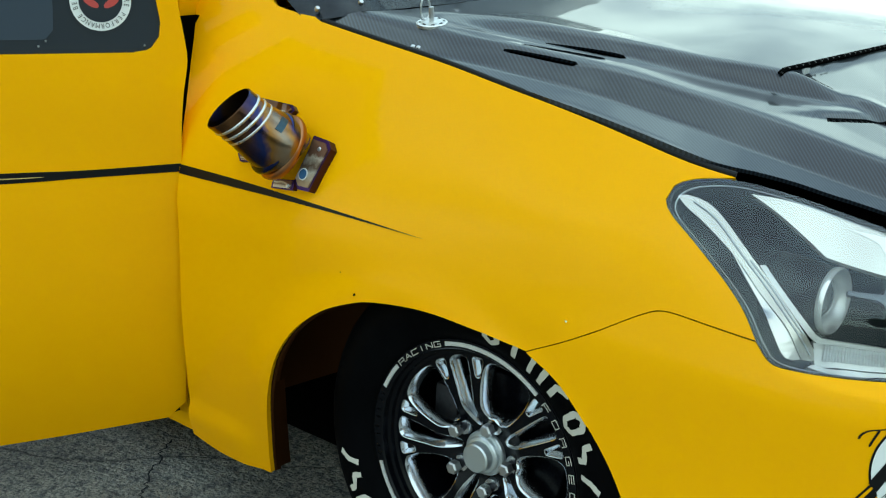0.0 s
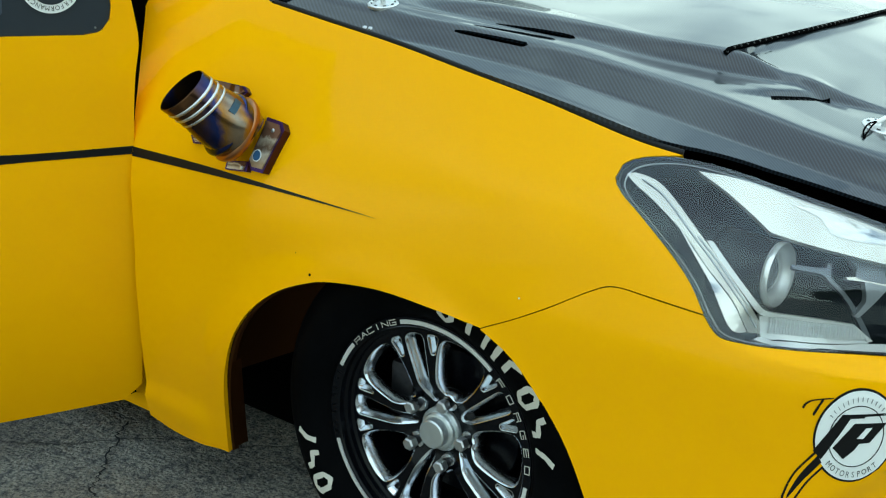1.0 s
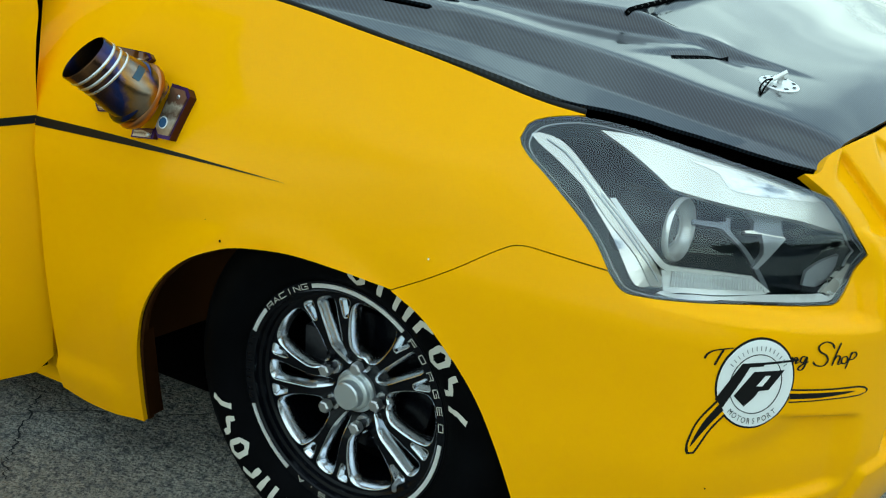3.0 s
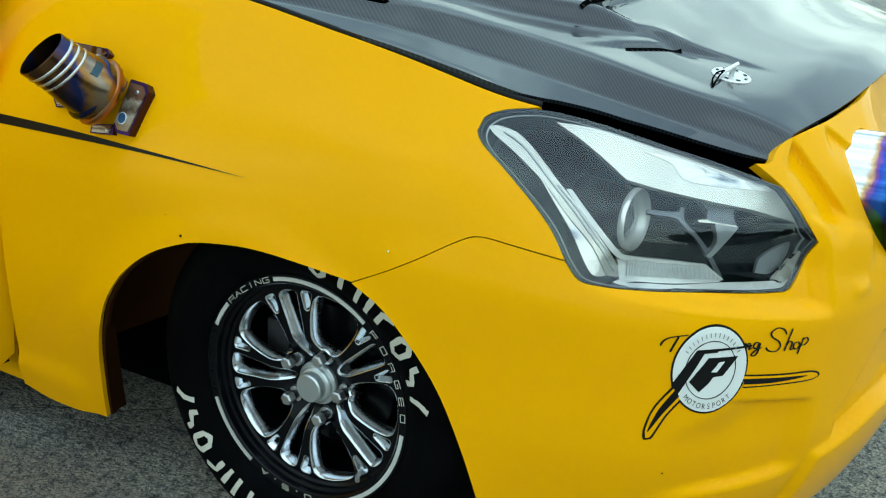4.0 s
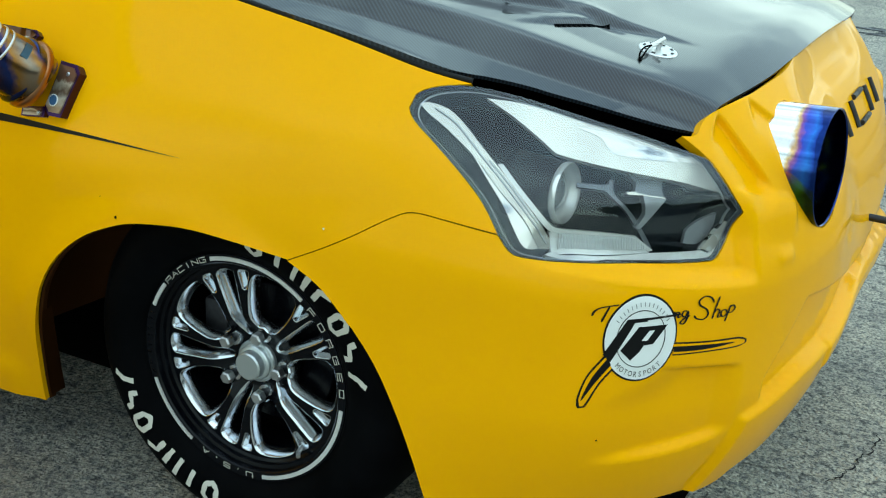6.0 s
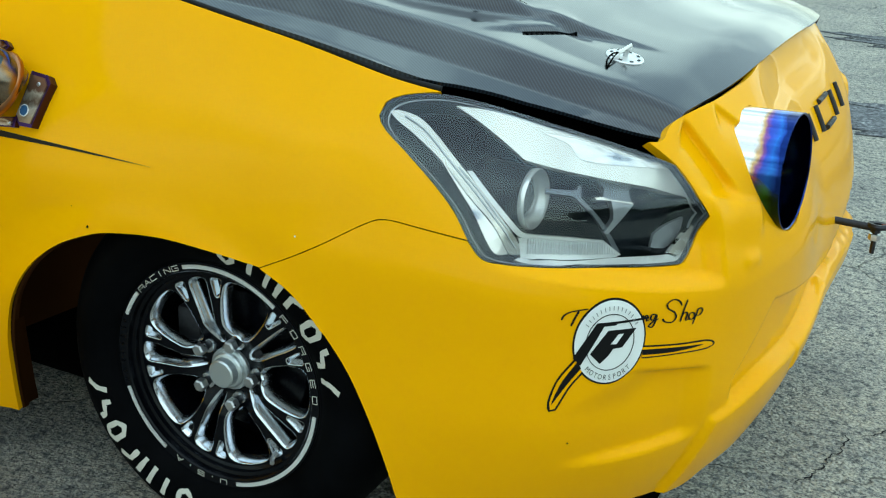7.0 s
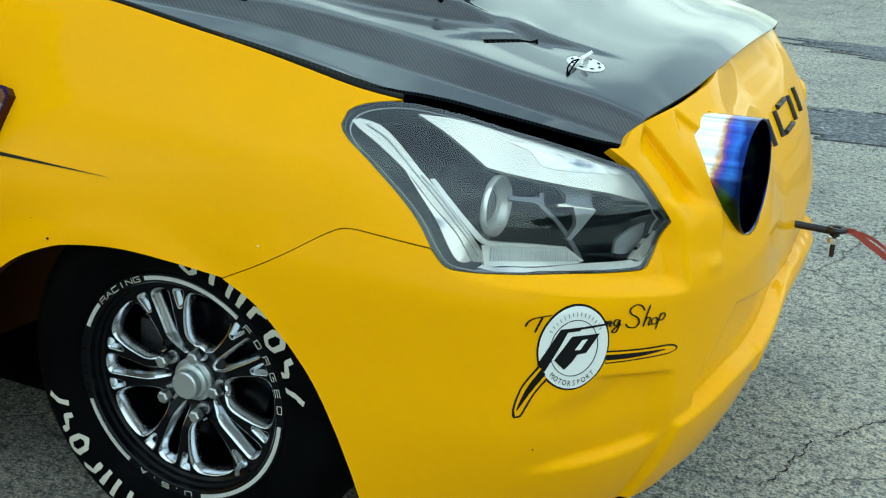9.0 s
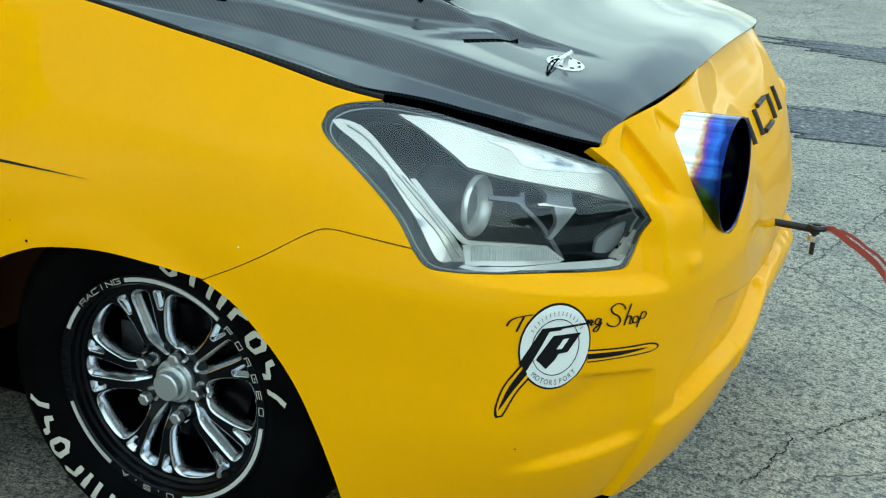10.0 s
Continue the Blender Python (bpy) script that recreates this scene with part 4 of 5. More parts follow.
def disc(surf, cu, cz, ru, rz, r0=0.0, n=48):
    ring = [(cu + ru * math.cos(k * math.tau / n), cz + rz * math.sin(k * math.tau / n)) for k in range(n)]
    if not r0:
        return ring, ()
    return ring, ([(cu + (ru - r0) * math.cos(k * math.tau / n), cz + (rz - r0) * math.sin(k * math.tau / n)) for k in range(n)],)


def decal(name, ring, surf, mat, parent, label, off, holes=(), grid=0.03):
    return skin(name, ring, surf, mat, parent, label, off=off, thick=0.0008, grid=grid, holes=holes, raw=True)


def ring_text(text, surf, cu, cz, r, height, a0, a1, mat, parent, name, label, off, inward=False, sign=1, shear=0.0, width=0.85):
    """Letters set round a circle on a surface; a0, a1 in degrees."""
    verts, faces = [], []
    for k, ch in enumerate(text):
        if ch == " ":
            continue
        a = radians(a0 + (a1 - a0) * (k / max(1, len(text) - 1)))
        gv, gf = glyph(ch, shear)
        o = len(verts)
        out = Vector((math.cos(a), math.sin(a)))
        tang = Vector((out.y, -out.x))
        if inward:
            out_l, tang = -out, -tang
        else:
            out_l = out
        for x, y, _ in gv:
            q = Vector((cu, cz)) + out * r + out_l * (y - 0.35) * height + tang * x * height * width
            verts.append((q.x, q.y))
        faces += [[o + i for i in f] for f in gf]
    pts = []
    h = 1e-4
    for u, z in verts:
        p = surf(u, z)
        n = (surf(u + h, z) - surf(u - h, z)).cross(surf(u, z + h) - surf(u, z - h)).normalized()
        if n.dot(p - CENTRE) < 0:
            n = -n
        pts.append(p + n * off)
    return mesh_object(name, pts, faces, mat, parent, label, smooth=False)


def door_flat(s, z):
    return door_face(-s, z)


ring, hole = disc(door_face, 0.128, 0.994, 0.052, 0.053)
decal("round_sticker", ring, door_face, WHITE, window, "round white sticker on the window", -0.002)
ring, hole = disc(door_face, 0.128, 0.994, 0.037, 0.038)
decal("sticker_centre", ring, door_face, TINT, window, "dark sticker centre", -0.001)
for du in (-0.018, 0.016):
    blob = [(0.128 + du + 0.013 * math.cos(k * math.tau / 16), 0.990 + 0.007 * math.sin(k * math.tau / 16) + 0.006 * math.cos(k * math.tau / 16) * (1 if du > 0 else -1)) for k in range(16)]
    decal("red_mark", blob, door_face, RED, window, "plain red mark", 0.0)
for word, a0, a1 in (("HERE", 22, -10), ("PERFORMANCE", -32, -142), ("BE", -162, -173)):
    ring_text(word, door_flat, -0.128, 0.994, 0.0445, 0.0120, a0, a1, BLACK, window, "sticker_lettering", "black lettering round a sticker", -0.001)

# fender stripe: a long tapering wedge
skin("stripe", [(-0.727, 0.6977), (-0.727, 0.6977), (-0.551, 0.6992), (-0.357, 0.6962), (-0.142, 0.6918), (-0.142, 0.6918), (-0.357, 0.6905), (-0.55, 0.6862), (-0.726, 0.6815), (-0.726, 0.6815)], body, BLACK, truck, "black tapering side stripe", off=0.0012, thick=0.001, grid=0.03)

# ---- wheel ----
WZ = 0.325
AXLE = axes((0, 0, WZ), (0, -1, 0), (1, 0, 0))   # local x forward, y up, z outward


def polar(r, deg):
    return (r * math.cos(radians(deg)), r * math.sin(radians(deg)))


def build_wheel():
    rim_profile = [(0.2095, -0.012), (0.2105, -0.002), (0.2075, 0.0015), (0.193, 0.0015), (0.1905, -0.001), (0.190, -0.012), (0.184, -0.014), (0.183, -0.022), (0.178, -0.025), (0.176, -0.05), (0.172, -0.16), (0.19, -0.20), (0.2095, -0.21)]
    wheel = part("wheel", lathe(rim_profile, 96, AXLE, True), ANOD, truck, "black forged wheel with milled bright spokes")
    tyre = [(0.206, -0.012), (0.2085, 0.001), (0.215, 0.007), (0.226, 0.014), (0.242, 0.020), (0.258, 0.022), (0.276, 0.020), (0.292, 0.013), (0.305, 0.002), (0.314, -0.010), (0.3195, -0.028), (0.3215, -0.05), (0.322, -0.10), (0.322, -0.17), (0.318, -0.20), (0.30, -0.225), (0.25, -0.23), (0.206, -0.21)]
    part("tyre", lathe(tyre, 120, AXLE, True), RUBBER, wheel, "black racing slick with faded white marks", 60)

    def tyre_skin(a, r):
        prof = tyre
        for (r0, y0), (r1, y1) in zip(prof, prof[1:]):
            if r0 <= r <= r1:
                h = y0 + (y1 - y0) * (r - r0) / (r1 - r0)
                break
        x, y = polar(r, a)
        return AXLE @ Vector((x, y, h))

    # worn white marks round the sidewall, drawn as plain bars and lozenges
    pair = [((-0.4, -1), (-0.4, 1)), ((0.4, -1), (0.4, 0.8))]
    lozenge = [((-0.4, -0.55), (-0.4, 0.55), (0, 1), (0.4, 0.55), (0.4, -0.55), (0, -1), (-0.4, -0.55))]
    slant = [((-0.35, 0.8), (-0.3, 0.15), (0.35, -0.2), (0.3, -0.85))]
    bar = [((0, -0.9), (0, 0.9))]
    wedge = [((-0.3, -0.8), (-0.3, 0.4), (0.35, 0.85))]
    post = [((-0.35, -0.9), (-0.1, 0.0), (0.35, 0.7))]
    mark_row = (lozenge, bar, pair, wedge, lozenge, slant, post)

    def tyre_marks(row, a0, a1, seed):
        rng = random.Random(seed)
        for k, shape in enumerate(row):
            ac = a0 + (a1 - a0) * k / (len(row) - 1)
            for stroke in shape:
                pts = [Vector(p) for p in stroke]
                ring_ = (pts[0] - pts[-1]).length < 1e-6
                line = []
                for p, q in zip(pts, pts[1:]):
                    line += [p.lerp(q, i / 4) for i in range(4)]
                if not ring_:
                    line.append(pts[-1])
                verts, faces, m = [], [], len(line)
                for i, c in enumerate(line):
                    a = line[i - 1] if i or ring_ else c
                    b = line[(i + 1) % m] if i < m - 1 or ring_ else c
                    d = (b - a).normalized()
                    n = Vector((-d.y * 0.16, d.x * 0.21)) * (1 + rng.uniform(-0.16, 0.16))
                    for g in (c + n, c - n):
                        rr = (0.257 if a0 < 0 else 0.248) + g.y * 0.021
                        verts.append(tyre_skin(ac - g.x * 7.2, min(0.305, max(0.215, rr))) + Vector((0, -0.0015, 0)))
                    if i or ring_:
                        o = 2 * ((i - 1) % m)
                        faces.append((o, o + 1, 2 * i + 1, 2 * i))
                mesh_object("tyre_mark", verts, faces, LETTER, wheel, smooth=False)

    tyre_marks(mark_row, -103, -163.5, 1)
    tyre_marks(mark_row, 80.5, 13.5, 2)

    # bright arcs and lettering on the lip
    def lip(a, r):
        x, y = polar(r, a)
        return AXLE @ Vector((x, y, 0.0015))

    def arc(a0, a1):
        out = [lip(a0 + (a1 - a0) * k / 16, 0.2035) for k in range(17)], [lip(a0 + (a1 - a0) * k / 16, 0.1965) for k in range(17)]
        bm = bmesh.new()
        top = [[bm.verts.new(p + Vector((0, -0.0018, 0))) for p in row] for row in out]
        bot = [[bm.verts.new(p + Vector((0, 0.0005, 0))) for p in row] for row in out]
        for k in range(16):
            bm.faces.new((top[0][k], top[0][k + 1], top[1][k + 1], top[1][k]))
            bm.faces.new((top[0][k], bot[0][k], bot[0][k + 1], top[0][k + 1]))
            bm.faces.new((top[1][k], top[1][k + 1], bot[1][k + 1], bot[1][k]))
        for k in (0, 16):
            bm.faces.new((top[0][k], top[1][k], bot[1][k], bot[0][k]))
        part("lip_arc", bm, RINGM, wheel, "milled bright arc", 30)

    for a0, a1 in ((158, 143), (108, 53), (-160.5, -123.5), (-5, -78)):
        arc(a0, a1)

    def lip_flat(x, z):
        return Vector((x, -0.0015, z))

    for k in range(4):
        a = -167 - k * 9.5
        for s in (-1, 1):
            p, q = polar(0.2035, a + s * 2.0), polar(0.1965, a + s * 2.0 + (1.2 if k == 0 else 0))
            d = (Vector(q) - Vector(p)).normalized()
            n = Vector((-d.y, d.x)) * 0.0010
            mesh_object("lip_mark", [lip_flat(v.x, v.y + WZ) for v in (Vector(p) + n, Vector(p) - n, Vector(q) - n, Vector(q) + n)], [(0, 1, 2, 3)], LETTER, wheel, smooth=False)
    # thin engraved letters, each a few strokes in a unit box
    engraved = {
        "R": ("00 01 11", "11 15", "15 05", "05 13 10"), "A": ("00 51 10", "23 33"), "C": ("11 01 00 10",), "I": ("50 51",), "N": ("00 01 10 11",),
        "G": ("11 01 00 10 15 55",), "F": ("00 01 11", "05 15"), "O": ("00 01 11 10 00",), "E": ("11 01 00 10", "05 15"), "D": ("00 01 11 10 00",), "U": ("01 00 10 11",), "S": ("11 01 05 15 10 00",), ".": ("50 53",)}
    place = {"0": 0.0, "1": 1.0, "5": 0.5, "2": 0.2, "3": 0.8}

    def engrave(text, a0, a1, flip_=False):
        for k, ch in enumerate(text):
            ac = a0 + (a1 - a0) * k / (len(text) - 1)
            verts, faces = [], []
            for line in engraved[ch]:
                pts = []
                for c in line.split():
                    x, y = place[c[0]] - 0.5, (0.2 if c[1] == "3" and ch == "." else place[c[1]] if c[1] != "3" else 0.42) - 0.5
                    if ch == "A" and c in ("23", "33"):
                        x, y = (-0.28 if c == "23" else 0.28), -0.12
                    if flip_:
                        x, y = -x, -y
                    pts.append((ac - x * 3.9, 0.2 + y * 0.0085))
                for (aa, ra), (ab, rb) in zip(pts, pts[1:]):
                    p, q = Vector(polar(ra, aa)), Vector(polar(rb, ab))
                    d = (q - p).normalized() * 0.0006
                    n = Vector((-d.y, d.x)) * 1.15
                    o = len(verts)
                    verts += [Vector((v.x, -0.0022, v.y + WZ)) for v in (p - d + n, p - d - n, q + d - n, q + d + n)]
                    faces.append((o, o + 1, o + 2, o + 3))
            mesh_object("lip_lettering", verts, faces, LETTER, wheel, "pale engraved letter on the wheel lip", smooth=False)

    engrave("RACING", 139, 113)
    engrave("FORGED", 46, 4)
    engrave("U.S.A", -86, -114)

    # hub and spokes
    part("hub", lathe([(0, -0.085), (0.066, -0.085), (0.070, -0.055), (0.060, -0.0475), (0.050, -0.0485), (0.0, -0.0485)], 64, AXLE), ANOD, wheel, "black wheel centre")

    def face(x, y):
        r = math.hypot(x, y)
        return AXLE @ Vector((x, y, -0.025 - 0.022 * (1 - smooth(r, 0.042, 0.094))))

    def opening(c, shape_):
        """A closed outline from (radius, half-angle) pairs, mirrored about the angle c."""
        half = [polar(r, c + a) for r, a in shape_]
        return spline(half + [polar(r, c - a) for r, a in shape_[::-1] if a > 0.01], 0.004)

    wide = [(0.0730, 0.0), (0.0700, 7.0), (0.0750, 14.0), (0.093, 19.0), (0.120, 19.6), (0.145, 18.4), (0.163, 16.0), (0.1715, 11.0), (0.1735, 0.0)]
    narrow = [(0.0480, 0.0), (0.0510, 5.5), (0.065, 8.2), (0.090, 8.0), (0.120, 7.4), (0.150, 7.0), (0.167, 6.3), (0.1725, 3.0), (0.1735, 0.0)]
    small = [(0.138, 0.0), (0.1395, 1.6), (0.155, 2.9), (0.168, 3.6), (0.1715, 2.6), (0.172, 0.0)]
    openings, pockets = [], []
    for g in range(5):
        c = 108.7 + 72 * g
        openings += [opening(c + 36, wide), opening(c, narrow)]
        pockets += [opening(c + 13.7, small), opening(c - 13.7, small)]
    rim_line = [polar(0.178, k * 3) for k in range(120)]
    vs, fs = flat_mesh(rim_line, openings + pockets, 0.009)
    mesh_object("spokes", [face(v[0], v[1]) for v in vs], [f[::-1] for f in fs], ANOD, wheel, "black spoke face with milled windows")

    def walls(name, line, depth, inset_, lipw, mat, label):
        """The sloping milled wall of an opening, with a rounded bright lip."""
        n = len(line)
        cx_, cy_ = sum(p[0] for p in line) / n, sum(p[1] for p in line) / n
        rows = []
        for k in range(n):
            p, q = Vector(line[k - 1]), Vector(line[(k + 1) % n])
            t = (q - p).normalized()
            nn = Vector((-t.y, t.x))
            if nn.dot(Vector((cx_, cy_)) - Vector(line[k])) < 0:
                nn = -nn
            b0 = Vector(line[k])
            row = []
            for f, z in ((-lipw, 0.0006), (0.0, 0.0002), (inset_, -inset_ * 1.2), (inset_ + 0.0045, -depth)):
                w = b0 + nn * f
                fz = face(b0.x, b0.y)
                row.append(Vector((w.x, fz.y - z, w.y + WZ)))
            rows.append(row)
        bm = bmesh.new()
        vv = [[bm.verts.new(p) for p in row] for row in rows]
        for k in range(n):
            for i in range(3):
                bm.faces.new((vv[k][i], vv[k][i + 1], vv[(k + 1) % n][i + 1], vv[(k + 1) % n][i]))
        return part(name, bm, mat, wheel, label, 24)

    for k, line in enumerate(openings):
        walls("milled_edge", line, 0.020, 0.0030, 0.0008, SILVER, "milled bright window edge")
    for line in pockets:
        walls("pocket_rim", line, 0.010, 0.0014, 0.0014, SILVER, "milled bright pocket rim")
        n = len(line)
        pm_ = [face(p[0], p[1]) + Vector((0, 0.010, 0)) for p in line]
        mesh_object("pocket_floor", pm_, [list(range(n))], ANOD, wheel, smooth=False)
    part("spoke_back", lathe([(0.172, -0.060), (0.1735, -0.052), (0.178, -0.030)], 96, AXLE), ANOD, wheel, "black barrel step")

    for g in range(5):
        # lug nut
        x, y = polar(0.058, 72.7 + 72 * g)
        m = AXLE @ Matrix.Translation((x, y, -0.047))
        part("lug_nut", lathe([(0.0, 0.036), (0.0085, 0.036), (0.0112, 0.0335), (0.0112, 0.020), (0.0085, 0.019)], 6, m), BOLT, wheel, "hexagon lug nut", 20)
        part("stud", lathe([(0.0086, 0.021), (0.0086, 0.006)], 20, m), STEEL, wheel, "dark wheel stud")
        part("washer", lathe([(0.0086, 0.009), (0.0140, 0.008), (0.0165, 0.003), (0.0165, -0.002)], 28, m), SILVER, wheel, "bright conical seat")
    part("hub_cap", lathe([(0, -0.0125), (0.0225, -0.0125), (0.0250, -0.015), (0.0262, -0.028), (0.0300, -0.029), (0.0325, -0.0315), (0.0325, -0.038), (0.0370, -0.0385), (0.0388, -0.041), (0.0388, -0.058)], 64, AXLE), CAP, wheel, "turned alloy hub cap", 25)
    # valve
    vx, vy = polar(0.166, -52)
    part("valve", tube_along([AXLE @ Vector((vx, vy, -0.03)), AXLE @ Vector((vx + 0.004, vy - 0.002, -0.012)), AXLE @ Vector((vx + 0.010, vy - 0.004, -0.004))], 0.004, 10), BOLT, wheel, "metal tyre valve")
    part("brake_disc", lathe([(0.06, -0.085), (0.128, -0.085), (0.130, -0.088), (0.130, -0.10), (0.06, -0.10)], 64, AXLE, True), ANOD, wheel, "dark steel brake disc")
    part("caliper", box((0.05, 0.10, 0.05), AXLE @ pose(-0.105, 0.03, -0.115), 0.008), STEEL, wheel, "dark brake caliper")
    # flat black disc gives the dark seen through the spoke openings
    part("wheel_shade_disc", lathe([(0.0, -0.125), (0.174, -0.13)], 48, AXLE), MATT, wheel, "black disc standing for the shade behind the spokes")


build_wheel()

# ---- headlamp ----
lens = skin("headlamp", LAMP, body, LENS, truck, "clear headlamp lens over chrome reflectors", off=-0.001, thick=0.0, grid=0.02, step=0.006)
lens.visible_shadow = False
cx, cz = 0.56, 0.748


def shrink(points, f):
    return [(cx + (u - cx) * f, cz + (z - cz) * f) for u, z in points]


lamp_loop = spline(LAMP, 0.005)
skin("seal", lamp_loop, body, SEAL_AND_GAP, lens, "black lamp seal", off=-0.003, thick=0.012, grid=0.0, raw=True, holes=[shrink(lamp_loop, 0.986)])
skin("lens_rim", shrink(lamp_loop, 0.986), body, LENS_EDGE, lens, "pale moulded rim of the lens", off=-0.006, thick=0.004, grid=0.0, raw=True, holes=[shrink(lamp_loop, 0.979)])
skin("inner_rim", shrink(lamp_loop, 0.958), body, GREYBEZEL, lens, "thin bright inner rim of the lamp", off=-0.010, thick=0.003, grid=0.0, raw=True, holes=[shrink(lamp_loop, 0.952)])
skin("lamp_bucket", LAMP, body, BEZEL, lens, "dark inner lamp housing", off=-0.085, thick=0.0, grid=0.03)
wall_in = bmesh.new()
r0 = [wall_in.verts.new(body(*p)) for p in shrink(lamp_loop, 0.985)]
r1 = []
for p in shrink(lamp_loop, 0.985):
    h = 1e-4
    n = (body(p[0] + h, p[1]) - body(p[0] - h, p[1])).cross(body(p[0], p[1] + h) - body(p[0], p[1] - h)).normalized()
    if n.dot(body(*p) - CENTRE) < 0:
        n = -n
    r1.append(wall_in.verts.new(body(*p) - n * 0.085))
for k in range(len(r0)):
    r0[k].co = r0[k].co.lerp(r1[k].co, 0.06)
for k in range(len(r0)):
    k2 = (k + 1) % len(r0)
    wall_in.faces.new((r0[k], r0[k2], r1[k2], r1[k]))
part("lamp_wall", wall_in, BEZEL, lens, "dark lamp housing wall")
UPPER = [(0.3709, 0.8501), (0.3709, 0.8501), (0.4376, 0.8465), (0.5452, 0.8286), (0.6616, 0.8076), (0.7555, 0.7838), (0.790, 0.7640), (0.808, 0.7340), (0.8170, 0.7240), (0.8170, 0.7240), (0.7403, 0.7467), (0.6517, 0.7619), (0.557, 0.7764), (0.5015, 0.786), (0.5015, 0.786), (0.4698, 0.8046), (0.4215, 0.8294)]
SIDE = [(0.2637, 0.8339), (0.2769, 0.8368), (0.3116, 0.8313), (0.3448, 0.8136), (0.3958, 0.7746), (0.4382, 0.7407), (0.4801, 0.6997), (0.5062, 0.6671), (0.5080, 0.6540), (0.5080, 0.6540), (0.4928, 0.6549), (0.4636, 0.6957), (0.4177, 0.7335), (0.3745, 0.7703), (0.3203, 0.8037), (0.2785, 0.8242)]
SIDE_LOW = [(0.3640, 0.7790), (0.3640, 0.7790), (0.4178, 0.7321), (0.4631, 0.6941), (0.4905, 0.6560), (0.4905, 0.6560), (0.4704, 0.6568), (0.4481, 0.6836), (0.4252, 0.7156), (0.3957, 0.7464)]
RIDGE = [(0.4179, 0.7672), (0.4179, 0.7672), (0.4724, 0.7192), (0.5060, 0.6870), (0.5130, 0.6825), (0.5296, 0.6798), (0.5831, 0.6778), (0.6437, 0.6726), (0.6437, 0.6726), (0.6751, 0.6529), (0.6751, 0.6529), (0.6670, 0.6515), (0.6670, 0.6515), (0.6411, 0.6690), (0.6411, 0.6690), (0.5837, 0.6740), (0.5240, 0.6757), (0.5040, 0.6790), (0.4641, 0.7173), (0.4091, 0.7664), (0.4091, 0.7664)]
FLUTED = [(0.5045, 0.6765), (0.5045, 0.6765), (0.5308, 0.6752), (0.5844, 0.6735), (0.6422, 0.6690), (0.6422, 0.6690), (0.6704, 0.6503), (0.6704, 0.6503), (0.5678, 0.6478), (0.5111, 0.6502), (0.5111, 0.6502)]
TRIM = [(0.5078, 0.6514), (0.5078, 0.6514), (0.5245, 0.6487), (0.585, 0.6462), (0.6699, 0.6496), (0.765, 0.6462), (0.765, 0.6462), (0.7781, 0.6407), (0.7781, 0.6407), (0.788, 0.6440), (0.8090, 0.6640), (0.8090, 0.6640), (0.8125, 0.6605), (0.8125, 0.6605), (0.7860, 0.6368), (0.7760, 0.6346), (0.6695, 0.6398), (0.5854, 0.6423), (0.5247, 0.646), (0.4997, 0.6503), (0.4997, 0.6503)]
skin("upper_reflector", UPPER, body, CHROME, lens, "bright chrome upper reflector band", off=-0.011, thick=0.014, grid=0.015)
skin("side_reflector", SIDE, body, CHROME, lens, "bright chrome side reflector", off=-0.010, thick=0.014, grid=0.015)
skin("side_reflector_foot", SIDE_LOW, body, STREAK, lens, "cut-crystal foot of the side reflector", off=-0.012, thick=0.012, grid=0.015)
skin("reflector_ridge", RIDGE, body, RINGM, lens, "bright ridge round the indicator", off=-0.0105, thick=0.006, grid=0.0)
for line in (((0.2930, 0.8255), (0.3330, 0.8080), (0.3850, 0.7690), (0.4300, 0.7330), (0.4740, 0.6910), (0.4975, 0.6600)), ((0.3960, 0.7660), (0.4380, 0.7330), (0.4840, 0.6880))):
    facet = [body(*p) + Vector((-0.003, 0.0086, 0)) for p in spline([Vector(p) for p in line], 0.006, False)]
    part("facet_line", tube_along(facet, 0.0013, 6), GREYBEZEL, lens, "grey facet line in the reflector")
skin("reflector_streaks", [(0.5288, 0.8221), (0.6129, 0.8116), (0.6932, 0.7917), (0.7659, 0.7805), (0.7765, 0.7710), (0.7127, 0.7762), (0.6433, 0.7822), (0.5993, 0.79), (0.5837, 0.8067)], body, STREAK, lens, "rippled patch with reflections painted into its chrome", off=-0.0102, thick=0.0, grid=0.02)
skin("lower_trim", TRIM, body, RINGM, lens, "pale lower lamp trim", off=-0.009, thick=0.008, grid=0.0)
skin("indicator_reflector", FLUTED, body, FLUTE, lens, "fluted indicator reflector", off=-0.0135, thick=0.010, grid=0.02)
for k in range(36):
    u = 0.517 + k * 0.0042
    top = 0.6735 - (u - 0.517) * 0.04 if u < 0.638 else 0.668 - (u - 0.638) * 0.62
    flute = [body(u, z) + Vector((-0.004, 0.010, 0)) for z in (0.652, top)]
    part("flute", tube_along(flute, 0.0019, 6), FLUTE, lens)
skin("tip_reflector", [(0.7632, 0.6485), (0.7632, 0.6485), (0.8190, 0.6810), (0.8190, 0.6810), (0.8225, 0.6785), (0.8225, 0.6785), (0.8035, 0.6520), (0.786, 0.6420), (0.786, 0.6420)], body, CHROME, lens, "bright chrome tip reflector", off=-0.0075, thick=0.008, grid=0.02)
skin("inner_bezel", [(0.7425, 0.6576), (0.7496, 0.6729), (0.7806, 0.6842), (0.8180, 0.6900), (0.8180, 0.6900), (0.8130, 0.6760), (0.7937, 0.6600), (0.7682, 0.6538)], body, GREYBEZEL, lens, "grey inner bezel", off=-0.024, thick=0.006, grid=0.02)
